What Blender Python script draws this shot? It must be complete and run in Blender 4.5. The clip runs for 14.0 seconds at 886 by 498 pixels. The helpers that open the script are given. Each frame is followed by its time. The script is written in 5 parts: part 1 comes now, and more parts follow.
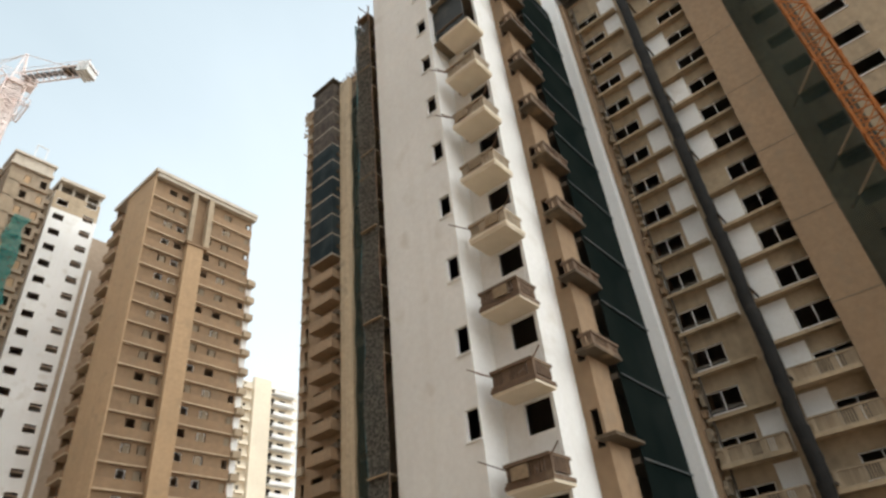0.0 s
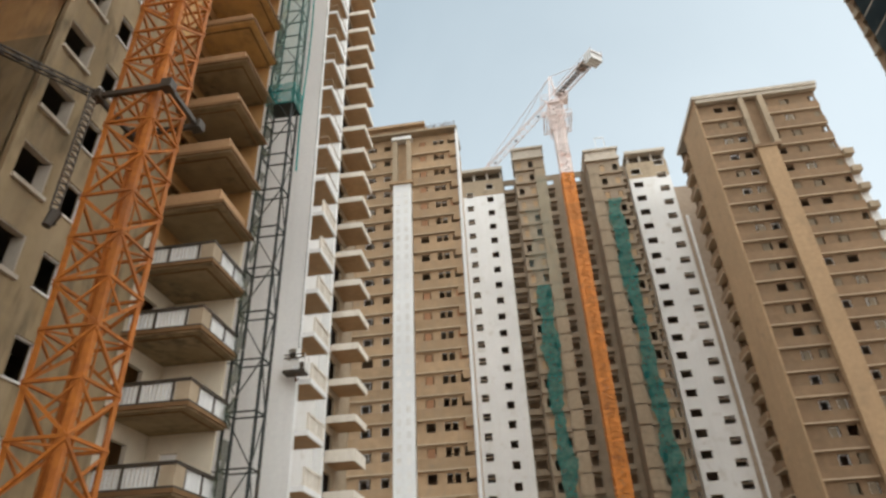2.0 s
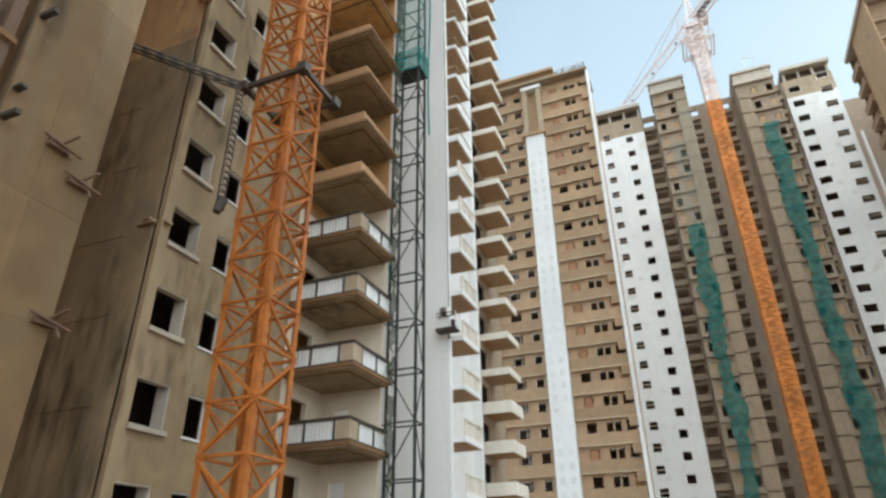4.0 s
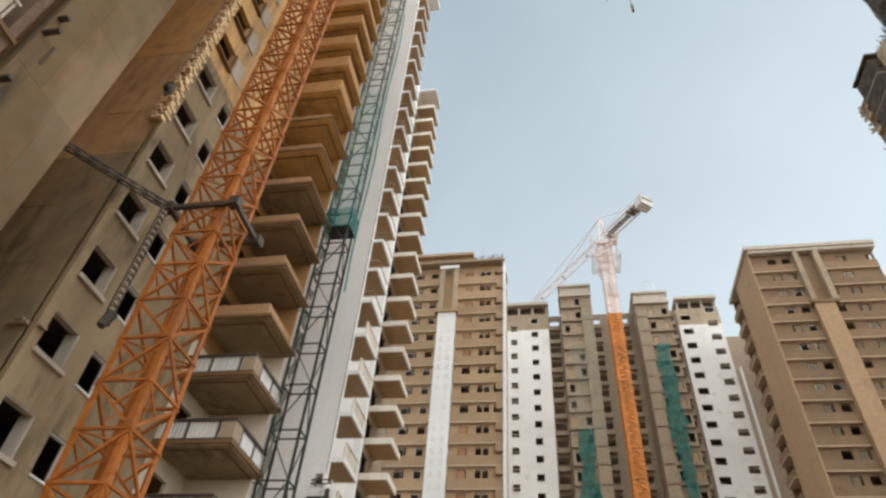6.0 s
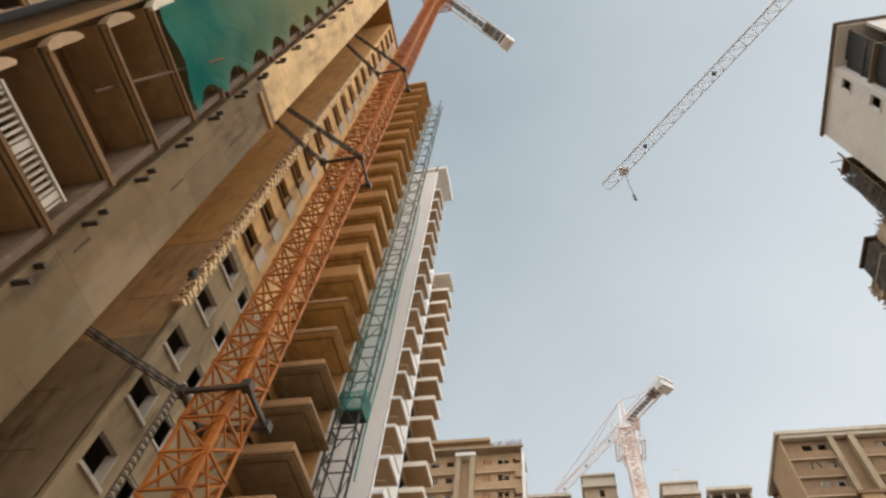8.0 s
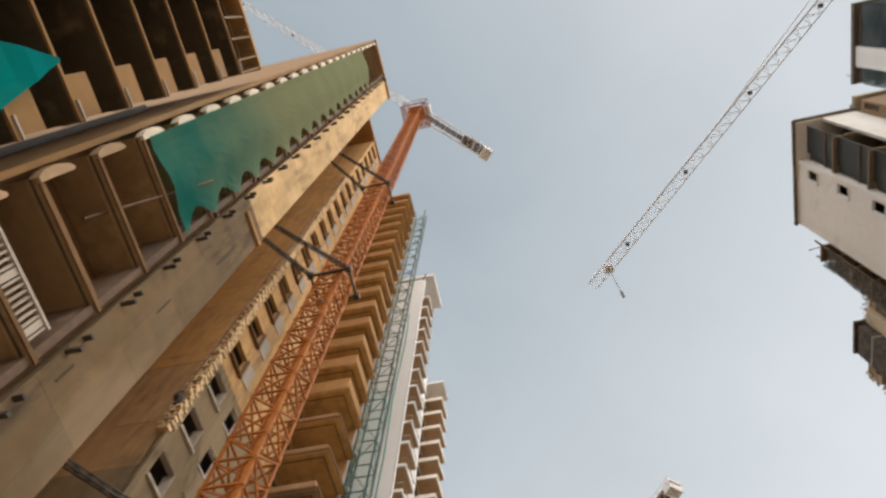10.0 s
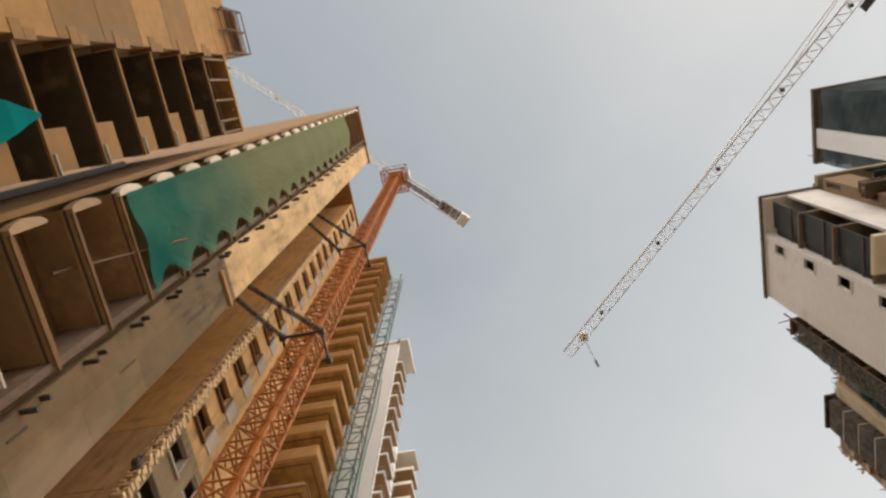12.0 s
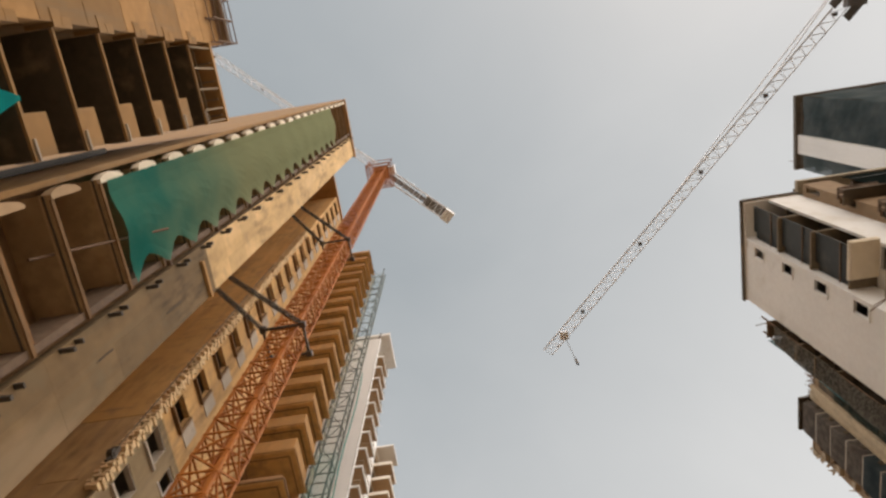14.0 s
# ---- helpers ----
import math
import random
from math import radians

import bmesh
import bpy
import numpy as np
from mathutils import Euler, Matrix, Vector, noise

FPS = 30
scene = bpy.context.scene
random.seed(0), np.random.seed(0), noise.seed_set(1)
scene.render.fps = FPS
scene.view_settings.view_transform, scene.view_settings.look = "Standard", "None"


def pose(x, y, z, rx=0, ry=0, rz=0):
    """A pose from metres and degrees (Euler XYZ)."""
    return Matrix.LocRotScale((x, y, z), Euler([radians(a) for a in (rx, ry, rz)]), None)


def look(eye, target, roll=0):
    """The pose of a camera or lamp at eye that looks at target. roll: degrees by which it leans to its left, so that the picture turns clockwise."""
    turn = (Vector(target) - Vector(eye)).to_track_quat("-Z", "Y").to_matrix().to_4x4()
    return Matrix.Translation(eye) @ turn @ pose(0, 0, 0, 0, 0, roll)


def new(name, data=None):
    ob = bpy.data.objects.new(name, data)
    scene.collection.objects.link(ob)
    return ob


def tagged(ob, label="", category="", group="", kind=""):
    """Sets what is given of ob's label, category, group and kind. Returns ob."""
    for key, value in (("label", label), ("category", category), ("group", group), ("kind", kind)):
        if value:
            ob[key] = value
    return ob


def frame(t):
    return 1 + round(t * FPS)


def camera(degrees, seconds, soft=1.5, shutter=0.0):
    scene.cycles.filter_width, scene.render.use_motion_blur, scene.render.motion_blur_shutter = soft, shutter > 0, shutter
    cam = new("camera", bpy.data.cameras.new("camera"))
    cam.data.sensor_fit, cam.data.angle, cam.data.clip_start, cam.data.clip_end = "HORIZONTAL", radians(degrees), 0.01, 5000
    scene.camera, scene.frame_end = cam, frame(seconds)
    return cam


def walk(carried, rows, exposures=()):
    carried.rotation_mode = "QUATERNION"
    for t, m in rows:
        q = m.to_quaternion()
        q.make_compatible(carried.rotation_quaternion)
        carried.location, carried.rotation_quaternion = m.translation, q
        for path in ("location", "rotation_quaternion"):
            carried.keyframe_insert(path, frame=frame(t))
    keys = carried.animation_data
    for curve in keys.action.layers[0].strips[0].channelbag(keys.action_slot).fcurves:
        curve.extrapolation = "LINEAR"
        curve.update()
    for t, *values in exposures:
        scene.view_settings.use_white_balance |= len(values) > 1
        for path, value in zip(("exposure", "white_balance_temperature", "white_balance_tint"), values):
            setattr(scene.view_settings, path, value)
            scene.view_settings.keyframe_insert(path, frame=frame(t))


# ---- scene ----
LENS = 70.1
EYE = (0.0, 0.0, 1.6)
PATH = (
    (0, 124.55, 5.40, -48.63),
    (0.5, 125.18, 3.67, -38.91),
    (1, 124.12, 1.18, -19.57),
    (1.5, 122.04, 0.29, -2.78),
    (2, 121.45, 2.32, 8.71),
    (2.5, 118.18, 0.61, 18.31),
    (2.7, 116.97, -0.01, 22.12),
    (4.8, 119.83, 1.72, 21.49),
    (5, 123.27, 0.65, 18.55),
    (5.5, 131.98, -2.43, 14.25),
    (6, 133.14, -3.62, 9.25),
    (6.5, 140.73, -3.46, 8.22),
    (7, 147.70, -8.99, 12.07),
    (7.5, 149.92, -4.88, 9.25),
    (7.7, 149.42, -4.64, 9.51),
    (9.8, 155.49, -3.73, 14.61),
    (10, 158.97, -2.19, 12.60),
    (10.5, 160.87, -1.00, 10.60),
    (11, 162.71, -0.44, 10.81),
    (11.5, 165.01, -0.03, 9.85),
    (12, 164.86, -0.57, 10.55),
    (12.5, 164.73, -0.59, 10.77),
    (13, 164.28, -1.46, 10.19),
    (13.5, 164.34, -1.04, 10.18),
    (14, 164.49, 0.50, 8.84),
)
cam = camera(LENS, 14.0, soft=2.6, shutter=0.2)
walk(cam, [(t, pose(*EYE, rx, ry, rz)) for t, rx, ry, rz in PATH],
     exposures=((0, 0.5, 6150, 8), (1, 0.12, 6300, 9.5), (2, 0.25, 6150, 8.5), (5, 0.47, 5500, 2), (6, 0.22, 6150, 9), (7.5, 0.15, 6500, 12), (10, 0.16, 6600, 14), (11.5, 0.1, 6900, 16), (14, 0.06, 7100, 17)))

# ---- sky and sun ----
SUN_TO = Vector((0.36, -0.3, 0.88)).normalized()
world = bpy.data.worlds.new("sky")
scene.world = world
world.use_nodes = True
wn, wl = world.node_tree.nodes, world.node_tree.links
wn.clear()
sky = wn.new("ShaderNodeTexSky")
sky.sky_type = "NISHITA"
sky.sun_disc = False
sky.sun_elevation = math.asin(SUN_TO.z)
sky.sun_rotation = math.atan2(SUN_TO.x, SUN_TO.y)
sky.air_density, sky.dust_density, sky.ozone_density = 1.0, 6.0, 1.5
coord, axes, lean, rise, veil, haze = (wn.new("ShaderNode" + k) for k in ("TexCoord", "SeparateXYZ", "Math", "MapRange", "Mix", "Mix"))
veil.data_type = haze.data_type = "RGBA"
rise.inputs[1].default_value, rise.inputs[2].default_value = -0.1, 1.1
veil.inputs[6].default_value, veil.inputs[7].default_value = (10.0, 10.75, 10.9, 1), (3.2, 4.1, 4.65, 1)
haze.inputs[0].default_value = 0.93
wl.new(coord.outputs["Generated"], axes.inputs[0])
lean.operation = "MULTIPLY_ADD"
lean.inputs[1].default_value = -0.55
wl.new(axes.outputs[0], lean.inputs[0])
wl.new(axes.outputs[2], lean.inputs[2])
wisp, thin = wn.new("ShaderNodeTexNoise"), wn.new("ShaderNodeMath")
wisp.inputs["Scale"].default_value, wisp.inputs["Detail"].default_value, wisp.inputs["Distortion"].default_value = 2.2, 6, 0.6
wl.new(coord.outputs["Generated"], wisp.inputs["Vector"])
thin.operation = "MULTIPLY_ADD"
thin.inputs[1].default_value = -0.35
wl.new(wisp.outputs[0], thin.inputs[0])
wl.new(lean.outputs[0], thin.inputs[2])
wl.new(thin.outputs[0], rise.inputs[0])
wl.new(rise.outputs[0], veil.inputs[0])
wl.new(veil.outputs[2], haze.inputs[7])
back = wn.new("ShaderNodeBackground")
back.inputs[1].default_value = 0.083
wout = wn.new("ShaderNodeOutputWorld")
wl.new(sky.outputs[0], haze.inputs[6])
wl.new(haze.outputs[2], back.inputs[0])
wl.new(back.outputs[0], wout.inputs[0])
sun_data = bpy.data.lights.new("sun", "SUN")
sun_data.energy, sun_data.angle, sun_data.color = 3.8, radians(130), (1.0, 0.925, 0.815)
sun = new("sun", sun_data)
sun.matrix_world = look(SUN_TO * 200, (0, 0, 0))


# ---- materials ----
def material(name, a, b, rough=0.85, metal=0.0, grain=3.0, blotch=0.25, streak=0.0, stain=None, bump=0.15, vary=0.12, grime=0.0):
    """Two tones mixed by fine grain and large blotches, vertical run-off streaks, stains and a fine relief."""
    m = bpy.data.materials.new(name)
    m.use_nodes = True
    n, l = m.node_tree.nodes, m.node_tree.links
    n.clear()
    out, bsdf = n.new("ShaderNodeOutputMaterial"), n.new("ShaderNodeBsdfPrincipled")
    l.new(bsdf.outputs[0], out.inputs[0])
    bsdf.inputs["Roughness"].default_value, bsdf.inputs["Metallic"].default_value = rough, metal
    geo, info = n.new("ShaderNodeNewGeometry"), n.new("ShaderNodeObjectInfo")

    def noisy(scale, detail, stretch=(1, 1, 1), low=0.3, high=0.7):
        mp = n.new("ShaderNodeMapping")
        mp.inputs["Scale"].default_value = stretch
        l.new(geo.outputs["Position"], mp.inputs["Vector"])
        t = n.new("ShaderNodeTexNoise")
        t.inputs["Scale"].default_value, t.inputs["Detail"].default_value = scale, detail
        l.new(mp.outputs[0], t.inputs["Vector"])
        r = n.new("ShaderNodeMapRange")
        r.inputs[1].default_value, r.inputs[2].default_value = low, high
        l.new(t.outputs[0], r.inputs[0])
        return r.outputs[0], t.outputs[0]

    def mixed(fac, c1, c2, blend="MIX"):
        x = n.new("ShaderNodeMix")
        x.data_type, x.blend_type = "RGBA", blend
        for i, v in ((0, fac), (6, c1), (7, c2)):
            if isinstance(v, bpy.types.NodeSocket):
                l.new(v, x.inputs[i])
            elif i == 0:
                x.inputs[i].default_value = v
            else:
                x.inputs[i].default_value = (*v, 1)
        return x.outputs[2]

    def scaled(v, k):
        x = n.new("ShaderNodeMath")
        x.operation = "MULTIPLY"
        x.inputs[1].default_value = k
        l.new(v, x.inputs[0])
        return x.outputs[0]

    g, graw = noisy(grain, 6)
    col = mixed(g, a, b)
    big, _ = noisy(blotch, 4, low=0.35, high=0.65)
    dark = tuple(c * 0.72 for c in a)
    col = mixed(scaled(big, 0.45), col, dark)
    if streak:
        s, _ = noisy(1.6, 5, (1, 1, 0.06), 0.5, 0.75)
        col = mixed(scaled(s, streak), col, stain or tuple(c * 0.45 for c in a))
    if stain:
        s2, _ = noisy(0.7, 8, low=0.58, high=0.72)
        col = mixed(scaled(s2, 0.6), col, stain)
    if grime:
        pale, _ = noisy(0.45, 7, (1, 1, 0.22), 0.5, 0.64)
        col = mixed(scaled(pale, 0.6 * grime), col, tuple(min(0.9, c * 1.2 + 0.06) for c in a))
        s3, _ = noisy(0.32, 10, (1, 1, 0.55), 0.46, 0.57)
        s4, _ = noisy(2.2, 8, (1, 1, 0.25), 0.42, 0.7)
        both = n.new("ShaderNodeMath")
        both.operation = "MULTIPLY"
        l.new(s3, both.inputs[0])
        l.new(s4, both.inputs[1])
        col = mixed(scaled(both.outputs[0], grime), col, tuple(c * 0.3 for c in a))
    if vary:
        hsv = n.new("ShaderNodeHueSaturation")
        r = n.new("ShaderNodeMapRange")
        r.inputs[3].default_value, r.inputs[4].default_value = 1 - vary, 1 + vary
        l.new(info.outputs["Random"], r.inputs[0])
        l.new(r.outputs[0], hsv.inputs["Value"])
        l.new(col, hsv.inputs["Color"])
        col = hsv.outputs[0]
    l.new(col, bsdf.inputs["Base Color"])
    if bump:
        bp = n.new("ShaderNodeBump")
        bp.inputs["Strength"].default_value, bp.inputs["Distance"].default_value = bump, 0.03
        l.new(graw, bp.inputs["Height"])
        l.new(bp.outputs[0], bsdf.inputs["Normal"])
    return m


def netting(name, a, b, see, fine=0.35, pale_up=None):
    """Woven debris net: lets part of the light through, dusty in patches."""
    m = bpy.data.materials.new(name)
    m.use_nodes = True
    n, l = m.node_tree.nodes, m.node_tree.links
    n.clear()
    out = n.new("ShaderNodeOutputMaterial")
    geo, tex, ramp = n.new("ShaderNodeNewGeometry"), n.new("ShaderNodeTexNoise"), n.new("ShaderNodeMix")
    tex.inputs["Scale"].default_value, tex.inputs["Detail"].default_value = fine, 5
    l.new(geo.outputs["Position"], tex.inputs["Vector"])
    rng = n.new("ShaderNodeMapRange")
    rng.inputs[1].default_value, rng.inputs[2].default_value = 0.4, 0.62
    l.new(tex.outputs[0], rng.inputs[0])
    ramp.data_type = "RGBA"
    ramp.inputs[6].default_value, ramp.inputs[7].default_value = (*a, 1), (*b, 1)
    l.new(rng.outputs[0], ramp.inputs[0])
    dye = ramp.outputs[2]
    if pale_up:
        z0, z1, pale = pale_up
        axes, warp, part_way, pale_mix = (n.new("ShaderNode" + k) for k in ("SeparateXYZ", "Math", "MapRange", "Mix"))
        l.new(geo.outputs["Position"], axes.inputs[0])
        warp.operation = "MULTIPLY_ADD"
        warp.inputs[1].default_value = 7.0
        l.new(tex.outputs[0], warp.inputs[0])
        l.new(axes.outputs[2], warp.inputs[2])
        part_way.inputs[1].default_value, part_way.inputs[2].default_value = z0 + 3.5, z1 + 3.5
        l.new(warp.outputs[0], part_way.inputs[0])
        pale_mix.data_type = "RGBA"
        pale_mix.inputs[7].default_value = (*pale, 1)
        l.new(part_way.outputs[0], pale_mix.inputs[0])
        l.new(dye, pale_mix.inputs[6])
        dye = pale_mix.outputs[2]
    dif, tra, clear = (n.new("ShaderNodeBsdf" + k) for k in ("Diffuse", "Translucent", "Transparent"))
    m1, m2 = n.new("ShaderNodeMixShader"), n.new("ShaderNodeMixShader")
    l.new(dye, dif.inputs[0])
    l.new(dye, tra.inputs[0])
    m1.inputs[0].default_value, m2.inputs[0].default_value = 0.5, see
    l.new(dif.outputs[0], m1.inputs[1])
    l.new(tra.outputs[0], m1.inputs[2])
    l.new(m1.outputs[0], m2.inputs[1])
    l.new(clear.outputs[0], m2.inputs[2])
    l.new(m2.outputs[0], out.inputs[0])
    return m


WHITE = material("white_paint", (0.83, 0.82, 0.80), (0.77, 0.755, 0.735), 0.8, grain=5, blotch=0.12, streak=0.2, stain=(0.60, 0.56, 0.50), bump=0.08, vary=0.04)
WHITE2 = material("fresh_white_paint", (0.84, 0.84, 0.83), (0.78, 0.78, 0.78), 0.75, grain=4, blotch=0.1, streak=0.12, bump=0.05, vary=0.04)
OCHRE = material("ochre_plaster", (0.46, 0.253, 0.094), (0.37, 0.198, 0.07), 0.92, grain=2.0, blotch=0.2, streak=0.4, stain=(0.24, 0.14, 0.065), bump=0.25)
TAN = material("raw_plaster", (0.317, 0.214, 0.129), (0.248, 0.165, 0.099), 0.92, grain=2.5, blotch=0.2, streak=0.4, stain=(0.22, 0.165, 0.11), bump=0.25)
TAN_LIGHT = material("pale_plaster", (0.43, 0.34, 0.237), (0.353, 0.275, 0.189), 0.92, grain=2, blotch=0.18, streak=0.5, stain=(0.24, 0.19, 0.13), bump=0.25)
CONCRETE = material("cast_concrete", (0.50, 0.43, 0.325), (0.39, 0.33, 0.24), 0.9, grain=1.6, blotch=0.3, streak=0.7, stain=(0.19, 0.155, 0.11), bump=0.3)
BRICK = material("brick_infill", (0.40, 0.21, 0.11), (0.30, 0.15, 0.08), 0.95, grain=6, blotch=0.4, bump=0.5)
PALE = material("pale_concrete", (0.54, 0.48, 0.4), (0.45, 0.395, 0.325), 0.9, grain=2, blotch=0.3, streak=0.4, stain=(0.34, 0.29, 0.23), bump=0.2)
JIB_STEEL = material("grey_crane_steel", (0.84, 0.87, 0.93), (0.74, 0.77, 0.83), 0.5, 0.0, grain=4, stain=(0.42, 0.42, 0.45), bump=0.05)
GRATING = material("grey_walkway_grating", (0.22, 0.22, 0.23), (0.15, 0.15, 0.16), 0.6, 0.3, grain=6, stain=(0.2, 0.13, 0.09), bump=0.1)
DEEP_ORANGE = material("deep_orange_steel", (0.69, 0.25, 0.033), (0.54, 0.175, 0.021), 0.6, 0.0, grain=3, blotch=0.5, stain=(0.30, 0.09, 0.02), bump=0.05)
# Red and white crane steel, whitened by haze put into the colour.
PINK_STEEL = material("hazed_red_white_steel", (0.86, 0.76, 0.73), (0.78, 0.66, 0.62), 0.5, 0.0, grain=0.8, stain=(0.62, 0.28, 0.18), bump=0.05)
BAND = material("stained_band_plaster", (0.345, 0.19, 0.07), (0.27, 0.147, 0.052), 0.92, grain=1.2, blotch=0.3, streak=0.65, stain=(0.22, 0.16, 0.095), bump=0.3)
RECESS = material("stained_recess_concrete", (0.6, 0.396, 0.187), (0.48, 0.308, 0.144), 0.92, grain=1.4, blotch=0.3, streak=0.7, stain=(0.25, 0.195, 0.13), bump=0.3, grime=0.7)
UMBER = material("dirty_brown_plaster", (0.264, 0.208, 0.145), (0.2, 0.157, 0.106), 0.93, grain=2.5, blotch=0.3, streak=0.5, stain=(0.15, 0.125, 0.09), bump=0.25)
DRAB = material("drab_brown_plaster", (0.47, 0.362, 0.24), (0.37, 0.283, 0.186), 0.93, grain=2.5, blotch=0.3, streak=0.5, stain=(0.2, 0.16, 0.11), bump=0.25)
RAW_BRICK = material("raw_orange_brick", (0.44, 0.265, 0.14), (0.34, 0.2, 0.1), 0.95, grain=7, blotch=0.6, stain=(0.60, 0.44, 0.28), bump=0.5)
# Upper near block tone with the sunlight put into the colour.
SUNLIT_OCHRE = material("sunlit_ochre_plaster", (0.76, 0.46, 0.172), (0.64, 0.377, 0.136), 0.92, grain=1.4, blotch=0.25, streak=0.45, stain=(0.36, 0.24, 0.13), bump=0.3, grime=0.4)
BAY_BROWN = material("brown_bay_plaster", (0.216, 0.119, 0.0502), (0.167, 0.091, 0.0383), 0.93, grain=2, blotch=0.4, streak=0.4, stain=(0.17, 0.10, 0.05), bump=0.25)
# Lower near block tones, stained, with the cast shadow put into the colour.
SHADED_CEMENT = material("shaded_weathered_cement", (0.21, 0.135, 0.063), (0.15, 0.095, 0.044), 0.93, grain=1.2, blotch=0.45, streak=0.75, stain=(0.16, 0.122, 0.07), bump=0.3, grime=0.9)
SHADED_STREAKED = material("shaded_streaked_cement", (0.315, 0.24, 0.135), (0.25, 0.189, 0.105), 0.93, grain=1.4, blotch=0.35, streak=0.8, stain=(0.20, 0.165, 0.115), bump=0.3, grime=0.9)
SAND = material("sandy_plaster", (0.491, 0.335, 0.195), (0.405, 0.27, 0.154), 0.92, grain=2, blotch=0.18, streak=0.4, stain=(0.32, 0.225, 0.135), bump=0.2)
SHADED_CLAY = material("shaded_weathered_clay", (0.33, 0.245, 0.138), (0.267, 0.196, 0.108), 0.92, grain=2, blotch=0.25, streak=0.6, stain=(0.20, 0.15, 0.095), bump=0.3, grime=0.8)
SUNLIT_DUSTY = material("sunlit_dusty_plaster", (0.68, 0.419, 0.172), (0.56, 0.336, 0.136), 0.92, grain=1.6, blotch=0.3, streak=0.5, stain=(0.27, 0.19, 0.11), bump=0.3, grime=0.7)
BAY = material("reddish_bay_plaster", (0.34, 0.168, 0.062), (0.25, 0.118, 0.043), 0.93, grain=2, blotch=0.4, streak=0.5, stain=(0.14, 0.085, 0.045), bump=0.25, grime=0.6)
# Pale soffit: light bounced on to undersides is put into the colour.
SOFFIT = material("pale_soffit", (0.533, 0.413, 0.284), (0.447, 0.34, 0.228), 0.92, grain=2, blotch=0.3, streak=0.0, stain=(0.36, 0.27, 0.18), bump=0.15)
# Tan of the distant tower, lightened for the haze in front of it.
TOWER = material("hazed_tan_plaster", (0.44, 0.3, 0.178), (0.36, 0.243, 0.142), 0.93, grain=1.2, blotch=0.25, streak=0.4, stain=(0.3, 0.235, 0.165), bump=0.2)
RUSSET = material("russet_bare_plaster", (0.305, 0.2, 0.117), (0.242, 0.156, 0.09), 0.93, grain=1.2, blotch=0.3, streak=0.5, stain=(0.23, 0.165, 0.105), bump=0.2)
# Middle tower plaster and the towers' rooms, with haze put into the colours.
HAZED_GREY = material("hazed_grey_plaster", (0.37, 0.29, 0.208), (0.295, 0.23, 0.163), 0.93, grain=1.2, blotch=0.3, streak=0.5, stain=(0.26, 0.215, 0.165), bump=0.2)
ROOM = material("hazed_plaster_room", (0.42, 0.33, 0.25), (0.33, 0.26, 0.195), 0.95, grain=1.5, bump=0.1)
# Bare interiors darkened: the shade inside is put into the colour.
DIM = material("shaded_interior", (0.15, 0.13, 0.11), (0.105, 0.09, 0.075), 0.95, grain=2, bump=0.1)
OFFWHITE = material("off_white_paint", (0.8, 0.745, 0.66), (0.72, 0.665, 0.58), 0.85, grain=3, blotch=0.15, streak=0.25, stain=(0.52, 0.46, 0.38), bump=0.08, vary=0.05)
CREAM = material("cream_paint", (0.78, 0.69, 0.55), (0.7, 0.61, 0.48), 0.85, grain=2, blotch=0.1, bump=0.1, vary=0.05)
ORANGE = material("orange_steel", (0.50, 0.165, 0.018), (0.32, 0.092, 0.01), 0.75, 0.0, grain=4, blotch=0.6, streak=0.3, stain=(0.26, 0.09, 0.03), bump=0.1, vary=0.15)
PALE_STEEL = material("pale_crane_steel", (0.80, 0.79, 0.77), (0.68, 0.67, 0.65), 0.5, 0.0, grain=4, bump=0.05)
DARK_STEEL = material("dark_steel", (0.09, 0.075, 0.06), (0.055, 0.045, 0.035), 0.6, 0.4, grain=6, stain=(0.16, 0.08, 0.04), bump=0.1)
HOIST_STEEL = material("dark_painted_tube", (0.035, 0.042, 0.04), (0.022, 0.026, 0.025), 0.85, 0.0, grain=6, stain=(0.09, 0.06, 0.04), bump=0.1)
PIPE = material("black_chute", (0.02, 0.019, 0.018), (0.012, 0.0115, 0.011), 0.95, grain=2, stain=(0.05, 0.045, 0.04), bump=0.08)
TOOTH = material("pale_brick", (0.86, 0.66, 0.40), (0.72, 0.53, 0.30), 0.95, grain=9, blotch=0.6, bump=0.4)
DARK_CONCRETE = material("dark_concrete", (0.095, 0.07, 0.045), (0.066, 0.047, 0.03), 0.95, grain=2.5, blotch=0.4, stain=(0.30, 0.21, 0.12), bump=0.2)
RUST = material("rusty_steel", (0.20, 0.12, 0.075), (0.13, 0.08, 0.05), 0.8, 0.3, grain=8, bump=0.2)
BROWN = material("brown_parapet", (0.162, 0.102, 0.0638), (0.111, 0.0723, 0.0467), 0.85, grain=5, stain=(0.34, 0.26, 0.18), bump=0.2)
DUSTY_RAIL = material("dusty_plaster_rail", (0.42, 0.34, 0.25), (0.30, 0.235, 0.165), 0.9, grain=6, stain=(0.2, 0.14, 0.09), bump=0.2)
UNDERSIDE = material("brown_balcony_soffit", (0.46, 0.31, 0.165), (0.37, 0.245, 0.13), 0.93, grain=2, blotch=0.5, stain=(0.34, 0.17, 0.07), bump=0.2, grime=0.4)
BAND_SUNLIT = material("sunlit_band_plaster", (0.67, 0.445, 0.21), (0.55, 0.36, 0.166), 0.92, grain=1.5, blotch=0.3, streak=0.55, stain=(0.33, 0.23, 0.13), bump=0.3, grime=0.7)
SLATE = material("dark_slate_screen", (0.026, 0.034, 0.037), (0.018, 0.024, 0.026), 0.75, grain=3, blotch=0.6, stain=(0.09, 0.085, 0.07), bump=0.05)
